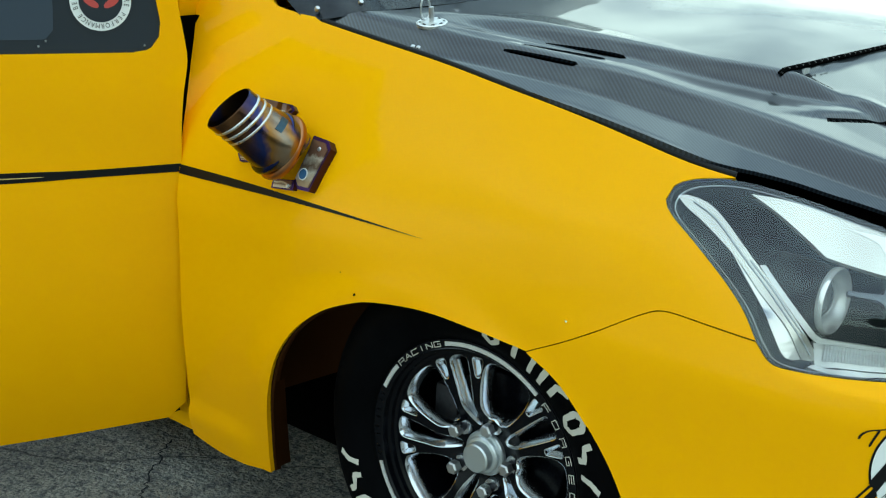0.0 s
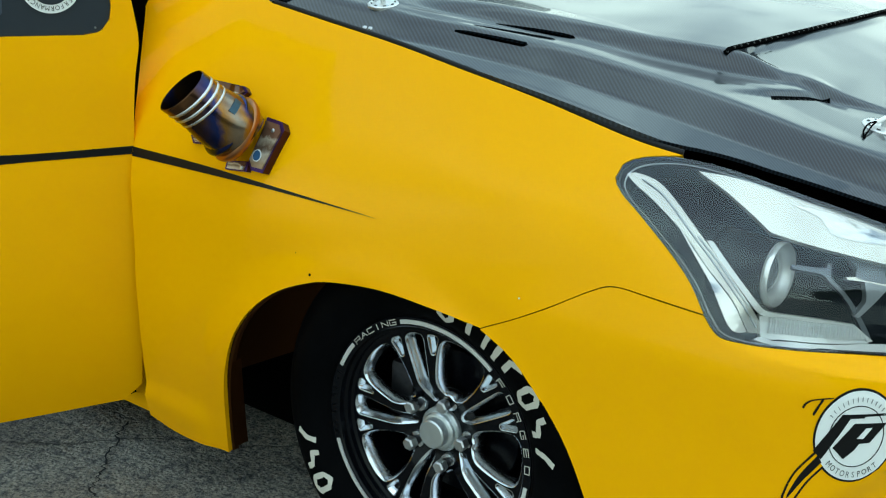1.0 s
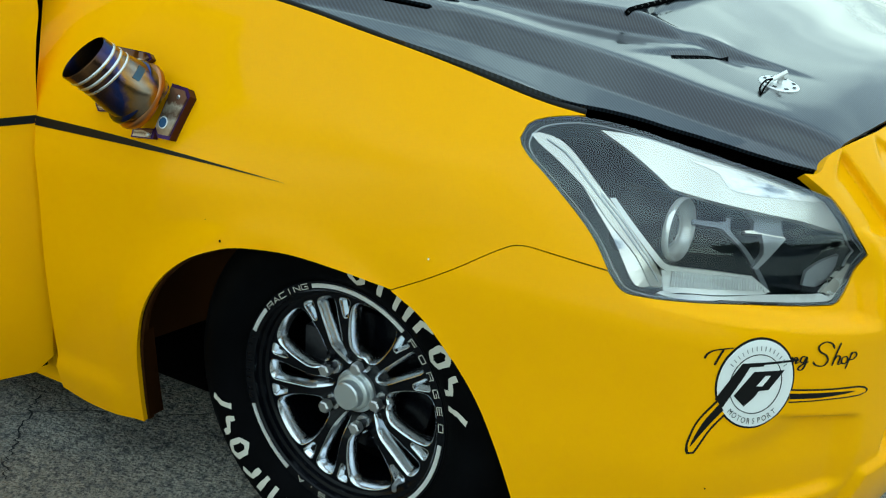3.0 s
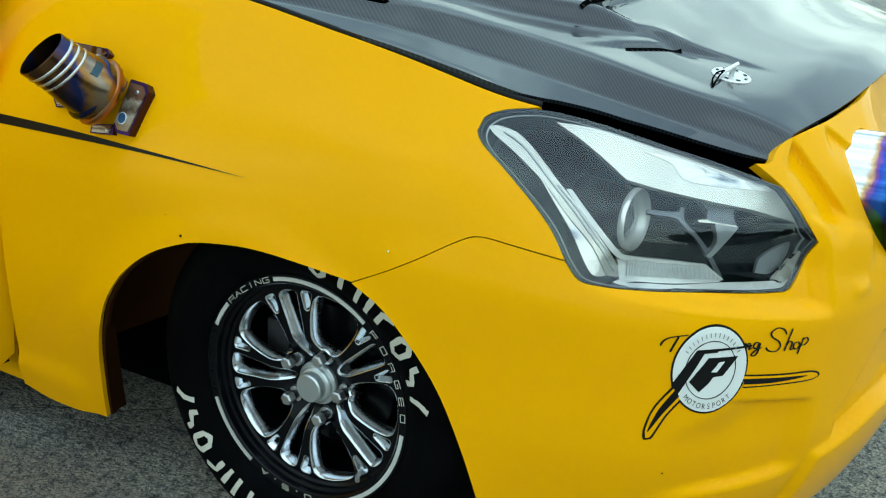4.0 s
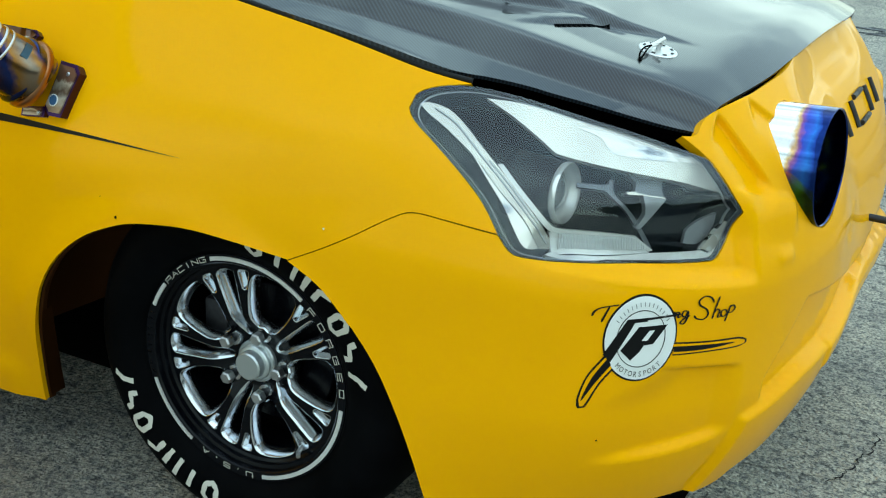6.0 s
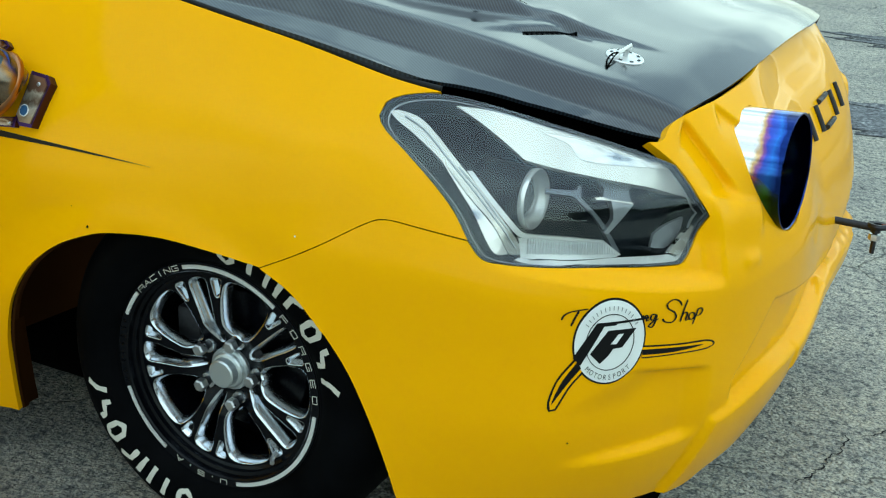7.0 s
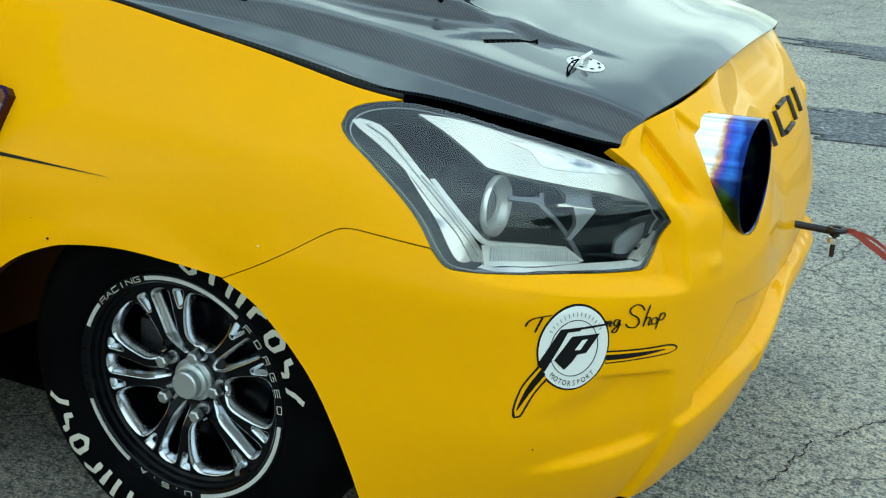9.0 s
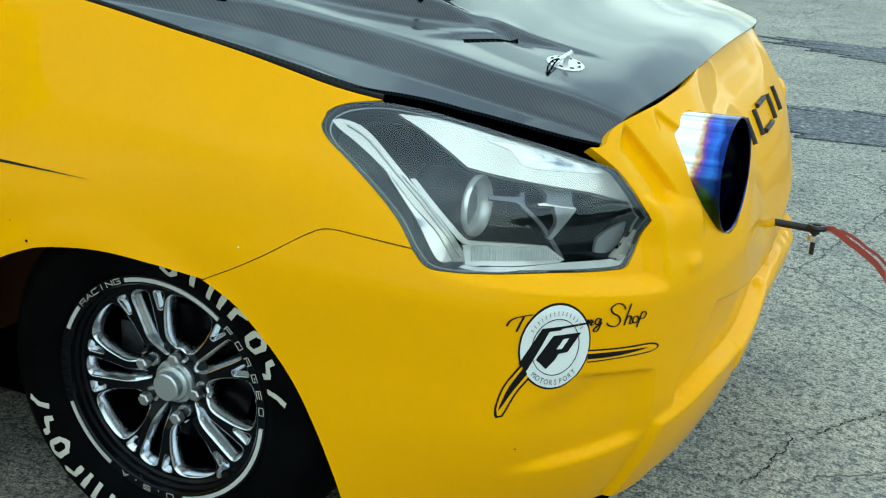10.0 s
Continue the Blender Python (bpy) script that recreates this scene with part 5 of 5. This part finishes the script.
skin("projector_cowl", [(0.4337, 0.7836), (0.4337, 0.7836), (0.5093, 0.7875), (0.5093, 0.7875), (0.4906, 0.7695), (0.4812, 0.7416), (0.4912, 0.7048), (0.5148, 0.6796), (0.5148, 0.6796), (0.4933, 0.6948), (0.4596, 0.7437)], body, COWL, lens, "grey cowl beside the projector", off=-0.050, thick=0.006, grid=0.015)
pj = Vector((0.510, 0.094, 0.721))
pm = axes(pj, (0.99, -0.055, 0.03), (0, 0, 1)) @ Matrix.Scale(1.08, 4)
part("projector_shroud", lathe([(0.046, -0.075), (0.044, -0.03), (0.0415, 0.0)], 48, pm), STEEL, lens, "grey projector shroud")
part("projector_ring", lathe([(0.0410, -0.002), (0.0430, 0.003), (0.0430, 0.007), (0.0415, 0.009), (0.0350, 0.005), (0.0320, -0.006), (0.0320, -0.012)], 48, pm, True), RINGM, lens, "satin chrome projector ring", 50)
part("projector_lens", lathe([(0, 0.002), (0.012, 0.0005), (0.022, -0.003), (0.030, -0.008), (0.034, -0.012)], 48, pm), material("projector_glass", (0.50, 0.53, 0.54), 0.12, 0.6, 1.0, 0.01, 1.0), lens, "clear projector lens", 80)
# inner reflector wings beside the projector
for pts, mat, off in (([(0.641, 0.7658), (0.6617, 0.7671), (0.7085, 0.757), (0.7051, 0.7437), (0.7077, 0.7293), (0.7077, 0.7293), (0.6627, 0.7373), (0.6359, 0.7389), (0.634, 0.7423), (0.634, 0.7423), (0.6513, 0.7428), (0.6551, 0.7546)], COWL, -0.031),
                      ([(0.6659, 0.7365), (0.6659, 0.7365), (0.7113, 0.7256), (0.7113, 0.7256), (0.6859, 0.698), (0.6607, 0.6772), (0.652, 0.6789), (0.6695, 0.6986)], GREYBEZEL, -0.030),
                      ([(0.545, 0.755), (0.545, 0.755), (0.6029, 0.7535), (0.6053, 0.7595), (0.6129, 0.7595), (0.6108, 0.7431), (0.6871, 0.6543), (0.6871, 0.6543), (0.6773, 0.6545), (0.6004, 0.743), (0.5921, 0.7459), (0.5453, 0.7498)], COWL, -0.035)):
    skin("reflector_wing", pts, body, mat, lens, "small grey reflector wing", off=off, thick=0.012, grid=0.02)
skin("wing_edge", [(0.634, 0.7423), (0.6513, 0.7428), (0.6580, 0.7400), (0.7095, 0.7290), (0.7090, 0.7262), (0.6627, 0.7362), (0.6359, 0.7389)], body, CHROME, lens, "bright edge of the wing", off=-0.0295, thick=0.003, grid=0.0)
skin("headlamp", LAMP, far_side(body), TINT, truck, "headlamp on the other side", off=-0.040, thick=0.01, grid=0.05)

# ---- exhaust tip through the nose ----
tm = axes(TIP_AT, TIP_DIR, (0, 0, 1))
tip = part("exhaust_tip", lathe([(0.097, -0.20), (0.097, -0.02), (0.097, -0.001), (0.0955, 0.0), (0.0935, -0.002), (0.093, -0.03), (0.092, -0.20)], 72, tm, True), TI_TIP, truck, "large heat-tinted exhaust tip with a blue rim", 40)
# black disc across the pipe in place of the shade in it
part("tip_inside", lathe([(0.0, -0.19), (0.0925, -0.19)], 48, tm), MATT, tip, "black disc standing for the unlit inside of the pipe")

# ---- dump pipe on the fender ----
pt_ = Vector((-0.445, -0.120, 0.851))
pb = Vector((-0.400, -0.050, 0.7858))
ax = (pt_ - pb).normalized()
L = (pt_ - pb).length
dm = axes(pb, ax, (1, 0, 0.3)) @ Matrix(((1, 0, 0, 0), (0, 1, 0, 0), (-0.134, -0.112, 1, 0), (0, 0, 0, 1)))
pipe = part("dump_pipe", lathe([(0.046, -0.022), (0.0505, -0.006), (0.0525, 0.006), (0.0515, 0.022), (0.0485, L * 0.42), (0.0465, L * 0.55), (0.0458, L * 0.7), (0.0458, L), (0.0440, L + 0.001), (0.0435, L * 0.7), (0.0435, -0.02)], 56, dm, True), TI_PIPE, truck, "heat-tinted titanium dump pipe", 40)
# the pipe's inner shade is a black disc
part("pipe_inside", lathe([(0.0, 0.02), (0.0434, 0.02)], 40, dm), MATT, pipe, "black disc standing for the unlit inside of the pipe")
for k, f in enumerate((0.58, 0.70, 0.83)):
    part("weld_bead", lathe([(0.0456, L * f - 0.003), (0.0470, L * f - 0.0015), (0.0473, L * f), (0.0470, L * f + 0.0015), (0.0456, L * f + 0.003)], 56, dm), BOLT, pipe, "bright band round the pipe", 60)
tag_ = [dm @ Vector((0.0505 * math.cos(radians(a)), 0.0505 * math.sin(radians(a)), L * f)) for f in (0.20, 0.40) for a in range(-8, 29, 6)]
mesh_object("maker_plate", tag_, [(i, i + 1, i + 8, i + 7) for i in range(6)], material("dark_blue_plate", (0.03, 0.07, 0.10), 0.3, 0.6), pipe, "small dark blue plate on the pipe")
part("pipe_flange", lathe([(0.050, 0.012), (0.0555, 0.015), (0.0575, 0.019), (0.0575, 0.022), (0.0555, 0.026), (0.050, 0.029)], 56, axes(pb + Vector((-0.004, 0.012, -0.006)), (-0.30, -0.80, 0.50), (1, 0, 0))), TI_BLUE, pipe, "blue heat-tinted flange clamp", 50)
part("pipe_collar", lathe([(0.046, -0.010), (0.0560, -0.008), (0.0590, -0.001), (0.0592, 0.004), (0.0565, 0.008), (0.048, 0.009)], 56, axes(pb + Vector((-0.004, 0.012, -0.006)), (-0.30, -0.80, 0.50), (1, 0, 0))), TI_COPPER, pipe, "copper-coloured weld collar at the base", 50)


def plate(points, proud, mat=TI_PLATE, name="bracket", bolts=()):
    b = skin(name, [q for p in points for q in (p, p)], body, mat, truck, "heat-tinted bracket plate bolted to the fender", off=proud, thick=proud + 0.004, grid=0.0, step=0.01)
    mid = Vector((sum(p[0] for p in points) / len(points), sum(p[1] for p in points) / len(points)))
    skin("plate_edge", [tuple(Vector(p) + (Vector(p) - mid).normalized() * 0.006) for p in points for _ in range(2)], body, TI_EDGE, b, "violet bevelled edge", off=proud - 0.003, thick=proud, grid=0.0, step=0.01)
    for u, z in bolts:
        part("bracket_bolt", lathe([(0, 0.004), (0.003, 0.0035), (0.0045, 0.001), (0.0045, -0.003)], 12, axes(body(u, z) + Vector((0, -proud, 0)), (0, -1, 0.2), (1, 0, 0))), BOLT, b)
    return b


plate([(-0.472, 0.716), (-0.432, 0.722), (-0.433, 0.709), (-0.472, 0.705)], 0.014, bolts=[(-0.4375, 0.7165)])
bk = plate([(-0.410, 0.791), (-0.379, 0.789), (-0.370, 0.779), (-0.387, 0.718), (-0.410, 0.7175), (-0.420, 0.728), (-0.409, 0.770)], 0.020, bolts=[(-0.3874, 0.786)])
plate([(-0.588, 0.834), (-0.496, 0.833), (-0.486, 0.827), (-0.513, 0.806), (-0.556, 0.809)], 0.014)
plate([(-0.578, 0.741), (-0.549, 0.740), (-0.546, 0.735), (-0.567, 0.733)], 0.010)
ring, hole = disc(body, -0.4041, 0.7361, 0.0095, 0.0095)
decal("round_mark", ring, body, WHITE, bk, "small round blue and white mark", 0.0215, grid=0.0)
ring, hole = disc(body, -0.4041, 0.7361, 0.0078, 0.0078)
decal("round_mark_centre", ring, body, material("blue_vinyl", (0.03, 0.10, 0.22), 0.4), bk, "blue mark centre", 0.0223, grid=0.0)

# ---- bonnet fittings ----
def on_bonnet(x, y, up=0.0):
    h = 1e-3
    n = (bonnet(x + h, y) - bonnet(x - h, y)).cross(bonnet(x, y + h) - bonnet(x, y - h)).normalized()
    return bonnet(x, y) + n * up, n


def bonnet_pin(x, y, r, stand):
    p, n = on_bonnet(x, y)
    m = axes(p, n, (1, 0, 0))
    plate_ob = part("bonnet_pin", lathe([(0.0, 0.0022), (r - 0.002, 0.0022), (r, 0.0010), (r, -0.004)], 48, m), PUNCHED, hood, "round bonnet-pin plate with punched slots", 30)
    for k in range(8):
        a = k * 45
        px, py = polar(r * 0.76, a)
        part("punched_slot", box((r * 0.13, r * 0.20, 0.0008), m @ Matrix.Translation((px, py, 0.0024)) @ pose(0, 0, 0, 0, 0, a), 0.0003), BLACK, plate_ob)
    part("pin", tube_along([m @ Vector((0, 0, 0)), m @ Vector((0, 0, stand))], 0.0045, 14), BOLT, plate_ob, "bonnet pin stud")
    if stand > 0.02:
        loop = [m @ Vector((-0.016, 0.003 + 0.012 * math.sin(k * math.tau / 24), 0.022 - 0.020 * math.cos(k * math.tau / 24))) for k in range(25)]
        part("clip_ring", tube_along(loop, 0.0016, 8), BOLT, plate_ob, "bright wire clip ring")
    else:
        part("clip", tube_along([m @ Vector((-0.011, -0.008, 0.006)), m @ Vector((-0.003, -0.002, 0.013)), m @ Vector((0.006, 0.004, 0.022))], 0.0038, 10), PUNCHED, plate_ob, "bright pin clip")
        for g in (-0.003, 0.003):
            q = [m @ Vector((-0.010, -0.008, 0.008)), on_bonnet(x - 0.012 + g, y - 0.030, 0.008)[0], on_bonnet(x - 0.010 + g, y - 0.055, 0.004)[0], on_bonnet(x - 0.004, y - 0.076, 0.0015)[0]]
            part("lanyard", tube_along(spline(q, 0.005, False), 0.0014, 6), MATT, plate_ob, "black cord lanyard")


bonnet_pin(0.533, 0.408, 0.032, 0.014)
bonnet_pin(-0.280, 0.193, 0.027, 0.028)
p, n = on_bonnet(-0.269, 0.139)
for dx in (-0.006, 0.006):
    part("rivet", lathe([(0, 0.003), (0.003, 0.002), (0.0045, 0.0)], 10, axes(p + Vector((dx, 0, 0)), n, (1, 0, 0))), BOLT, hood)
# mesh behind the vent, dark floor under the slots
for vy in (1, -1):
    m0 = [(0.367, 0.337), (0.384, 0.314), (0.450, 0.430), (0.434, 0.453)]
    pts = [bonnet(x, MID + (y - MID) * vy) - Vector((0, 0, 0.018)) for x, y in m0]
    mesh_object("vent_floor", pts, [(0, 1, 2, 3)], MATT, hood, "black vent floor", smooth=False)
for k in range(11):
    a, b = Vector((0.3805, 0.3305)), Vector((0.437, 0.4365))
    c = a.lerp(b, (k + 0.5) / 11)
    t = (b - a).normalized()
    nn = Vector((-t.y, t.x))
    for s in (-1, 1):
        p0, p1 = c - nn * 0.008 + t * 0.003 * s, c + nn * 0.008 - t * 0.003 * s
        part("vent_mesh", tube_along([bonnet(p0.x, p0.y) - Vector((0, 0, 0.004)), bonnet(p1.x, p1.y) - Vector((0, 0, 0.004))], 0.0009, 5), BLACK, hood)
# toothed trim across the scoop
strip = [on_bonnet(0.307 - 0.115 * (y - MID) ** 2, y, 0.001)[0] for y in np.linspace(0.376, 2 * MID - 0.376, 100)]
part("scoop_trim", tube_along(strip, 0.0045, 8), MATT, hood, "black trim across the bonnet scoop")
for k in range(0, 99, 2):
    part("trim_tooth", box((0.0035, 0.0040, 0.0025), axes(strip[k] + Vector((0.003, 0, 0.001)), (0.05, 0, 1), (1, 0, 0)), 0.0008), BLACK, hood)

# ---- marks on the bumper ----
BU, BZ, BR = 0.647, 0.5335, 0.0695
ru = 0.0562
ring, _ = disc(body, BU, BZ, ru, BR)
decal("round_badge", ring, body, BLACK, bumper, "round black and white sponsor sticker", 0.0012, grid=0.006)
ring, _ = disc(body, BU, BZ, ru - 0.0028, BR - 0.0034)
decal("badge_face", ring, body, WHITE, bumper, "white sticker face", 0.0021, grid=0.006)
ring, hole = disc(body, BU, BZ, ru * 0.66, BR * 0.66, 0.0011)
decal("badge_ring", ring, body, BLACK, bumper, "thin black ring", 0.0028, hole, grid=0.0)


def shape(name, pts, mat, label, off=0.0030, parent=None):
    return skin(name, [q for p in pts for q in (p, p)], body, mat, parent or bumper, label, off=off, thick=0.0006, grid=0.006)


shape("badge_mark", [(0.593, 0.5093), (0.624, 0.565), (0.654, 0.5671), (0.654, 0.5613), (0.635, 0.5598), (0.625, 0.5377), (0.605, 0.4972)], BLACK, "black slanted bar mark")
shape("badge_mark", [(0.627, 0.5649), (0.704, 0.5706), (0.704, 0.5677), (0.627, 0.561)], BLACK, "black slanted bar mark")
shape("badge_mark", [(0.618, 0.5154), (0.642, 0.5528), (0.685, 0.5545), (0.666, 0.5247), (0.652, 0.5232), (0.647, 0.5136), (0.634, 0.4993)], BLACK, "black slanted bar mark")
shape("badge_mark", [(0.648, 0.5311), (0.658, 0.5465), (0.666, 0.5472), (0.656, 0.5309)], WHITE, "white slit", 0.0037)


def squash(u, z):
    return body(BU + (u - BU) * ru / BR, z)


ring_text("MOTORSPORT", squash, BU, BZ, 0.0565, 0.0125, 228, 312, BLACK, bumper, "badge_lettering", "black lettering round a sticker", 0.0036, inward=True)
for k in range(15):
    a = radians(148 - k * 116 / 14)
    p = [(BU + ru * (f * math.cos(a + d)) , BZ + BR * (f * math.sin(a + d))) for f, d in ((0.74, -0.010), (0.83, -0.010), (0.83, 0.012), (0.74, 0.012))]
    shape("badge_bar", p, GREYVINYL, "small grey bar", 0.0036)


def swoosh(outer, inner, core):
    skin("swoosh", outer, body, BLACK, bumper, "black outlined swoosh", off=0.0010, thick=0.0006, grid=0.02, step=0.006)
    skin("swoosh_gap", inner, body, PAINT, bumper, "yellow gap in the swoosh", off=0.0016, thick=0.0004, grid=0.02, step=0.006)
    skin("swoosh_core", core, body, BLACK, bumper, "black swoosh core", off=0.0022, thick=0.0004, grid=0.02, step=0.006)


swoosh([(0.699, 0.5232), (0.699, 0.5232), (0.764, 0.5168), (0.824, 0.5105), (0.842, 0.5005), (0.826, 0.4947), (0.764, 0.4986), (0.701, 0.5016), (0.701, 0.5016)],
       [(0.699, 0.5208), (0.699, 0.5208), (0.764, 0.5143), (0.822, 0.5083), (0.837, 0.5007), (0.824, 0.4972), (0.764, 0.5011), (0.701, 0.5041), (0.701, 0.5041)],
       [(0.699, 0.5169), (0.699, 0.5169), (0.754, 0.5122), (0.814, 0.5049), (0.754, 0.5048), (0.701, 0.508), (0.701, 0.508)])
swoosh([(0.599, 0.5111), (0.599, 0.5111), (0.573, 0.4728), (0.562, 0.4341), (0.565, 0.4189), (0.575, 0.421), (0.593, 0.4585), (0.612, 0.4853), (0.612, 0.4853)],
       [(0.6, 0.5071), (0.6, 0.5071), (0.575, 0.4708), (0.565, 0.434), (0.567, 0.4227), (0.573, 0.424), (0.591, 0.4615), (0.61, 0.4883), (0.61, 0.4883)],
       [(0.601, 0.5032), (0.601, 0.5032), (0.58, 0.4687), (0.568, 0.432), (0.587, 0.4636), (0.607, 0.4923), (0.607, 0.4923)])


SCRIPT = (
    ((0.7617, 0.5798), (0.7561, 0.588), (0.7451, 0.5914), (0.7349, 0.5862), (0.7373, 0.5785), (0.7492, 0.5706), (0.753, 0.5616), (0.7456, 0.555), (0.733, 0.5582), (0.7285, 0.5637)),
    ((0.772, 0.5876), (0.7667, 0.5734), (0.7615, 0.5533)),
    ((0.7633, 0.5614), (0.7686, 0.5675), (0.774, 0.5645), (0.7717, 0.5544), (0.7774, 0.5548)),
    ((0.7855, 0.5646), (0.7783, 0.5631), (0.7779, 0.5561), (0.7842, 0.5535), (0.7892, 0.5583), (0.7855, 0.5646)),
    ((0.7947, 0.5699), (0.7916, 0.5592), (0.7867, 0.5446)),
    ((0.793, 0.5653), (0.7992, 0.5691), (0.8046, 0.5638), (0.7987, 0.5578), (0.7926, 0.5583)),
    ((0.6919, 0.5648), (0.695, 0.5728), (0.6955, 0.5638), (0.6992, 0.5724), (0.7028, 0.5714), (0.7012, 0.5633), (0.7059, 0.5649)),
    ((0.717, 0.572), (0.7104, 0.5727), (0.7079, 0.5661), (0.7132, 0.5634), (0.7177, 0.5719), (0.7166, 0.5602), (0.712, 0.5524), (0.706, 0.5545), (0.7122, 0.5607), (0.7217, 0.5645)),
    ((0.5716, 0.5698), (0.5746, 0.5768), (0.5826, 0.5825), (0.5959, 0.5856), (0.6095, 0.5877)),
    ((0.596, 0.5849), (0.591, 0.5733), (0.5861, 0.5608)))


def script_stroke(points):
    """One pen stroke of the slanted script, thick in the down strokes."""
    line = spline([Vector(p) for p in points], 0.002, False)
    verts, faces = [], []
    for i, p in enumerate(line):
        d = (line[min(i + 1, len(line) - 1)] - line[max(i - 1, 0)]).normalized()
        n = Vector((-d.y, d.x)) * (0.0008 + 0.0009 * abs(d.y)) * (0.6 if i in (0, len(line) - 1) else 1.0)
        for q in (p + n, p - n):
            w = body(q.x, q.y)
            verts.append(w + Vector((0.0008, -0.0014, 0)))
        if i:
            o = 2 * i
            faces.append((o - 2, o - 1, o + 1, o))
    mesh_object("script_stroke", verts, faces, BLACK, bumper, "slanted black script lettering", smooth=False)


for line in SCRIPT:
    script_stroke(line)

# raised dark marks on the nose, drawn as plain bars
for k, uc in enumerate((1.59, 1.74, 1.89)):
    z0, z1 = 0.681, 0.729
    w = 0.052
    if k == 1:
        segs = [((uc - w, z1), (uc + w, z1)), ((uc - w, z0), (uc + w, z0))]
    else:
        segs = [((uc - w, z1), (uc - w, z0)), ((uc + w, z0), (uc + w, z1))]
    for a, b in segs:
        path = [body(a[0] + (b[0] - a[0]) * i / 6, a[1] + (b[1] - a[1]) * i / 6) + Vector((0.003, 0, 0)) for i in range(7)]
        part("nose_mark", tube_along(path, 0.0058, 8), STEEL, bumper, "dark metal stroke mark")

# stone chips in the paint
for u, z, r, mat in ((-0.259, 0.574, 0.0024, MATT), (0.147, 0.636, 0.0016, WHITE), (-0.300, 0.600, 0.0010, MATT), (0.60, 0.360, 0.0014, MATT)):
    ring, _ = disc(body, u, z, r, r, n=10)
    decal("paint_chip", ring, body, mat, fender if u < 0.4 else bumper, "small stone chip in the paint", 0.0006, grid=0.0)

# ---- tow eye and strap ----
eye = part("tow_eye", tube_along([(0.80, 0.95, 0.500), (0.885, 0.95, 0.4995), (0.93, 0.95, 0.4985)], 0.0075, 12), STEEL, truck, "black steel tow eye with a bolt")
part("eye_ring", lathe([(0.010, -0.004), (0.019, -0.005), (0.021, 0.0), (0.019, 0.005), (0.010, 0.004)], 32, axes((0.925, 0.95, 0.504), (0, 0.1, 1), (1, 0, 0)), True), STEEL, eye)
part("eye_bolt", lathe([(0, 0.006), (0.010, 0.006), (0.010, 0.0), (0.005, -0.001), (0.005, -0.045), (0, -0.045)], 8, pose(0.922, 0.95, 0.490)), STEEL, eye)
part("eye_nut", lathe([(0, 0.0), (0.011, 0.0), (0.012, -0.004), (0.012, -0.012), (0.0, -0.012)], 6, pose(0.922, 0.95, 0.486)), BOLT, eye, "rusty nut")


def ribbon(path, width, across):
    bm = bmesh.new()
    rows = []
    for i, p in enumerate(path):
        a = Vector(across).normalized() * width / 2
        rows.append((bm.verts.new(Vector(p) - a), bm.verts.new(Vector(p) + a)))
    for a, b in zip(rows, rows[1:]):
        bm.faces.new((a[0], a[1], b[1], b[0]))
    bmesh.ops.solidify(bm, geom=list(bm.faces), thickness=0.003)
    return bm


strap = tagged(new("tow_strap"), "red webbing tow strap hooked to the truck's tow eye", "strap")
for w, (dz, dy) in enumerate(((0.0, 0.0), (0.008, 0.02))):
    line = [(0.930, 0.95, 0.503), (0.955, 0.95, 0.506), (0.99, 0.95 + dy, 0.485 + dz), (1.03, 0.95 + dy, 0.462 + dz), (1.07, 0.95 + dy * 2, 0.427 + dz), (1.12, 0.95 + dy * 3, 0.33), (1.19, 0.97 + dy * 3, 0.16), (1.26, 1.0 + dy * 3, 0.03), (1.36, 1.03 + dy * 3, 0.006), (1.8, 1.12 + dy * 3, 0.006)]
    part("webbing", ribbon(spline(line, 0.02, False), 0.014 if w == 0 else 0.007, (0.25, 0.6, 0.6)), STRAP, strap, "red webbing")
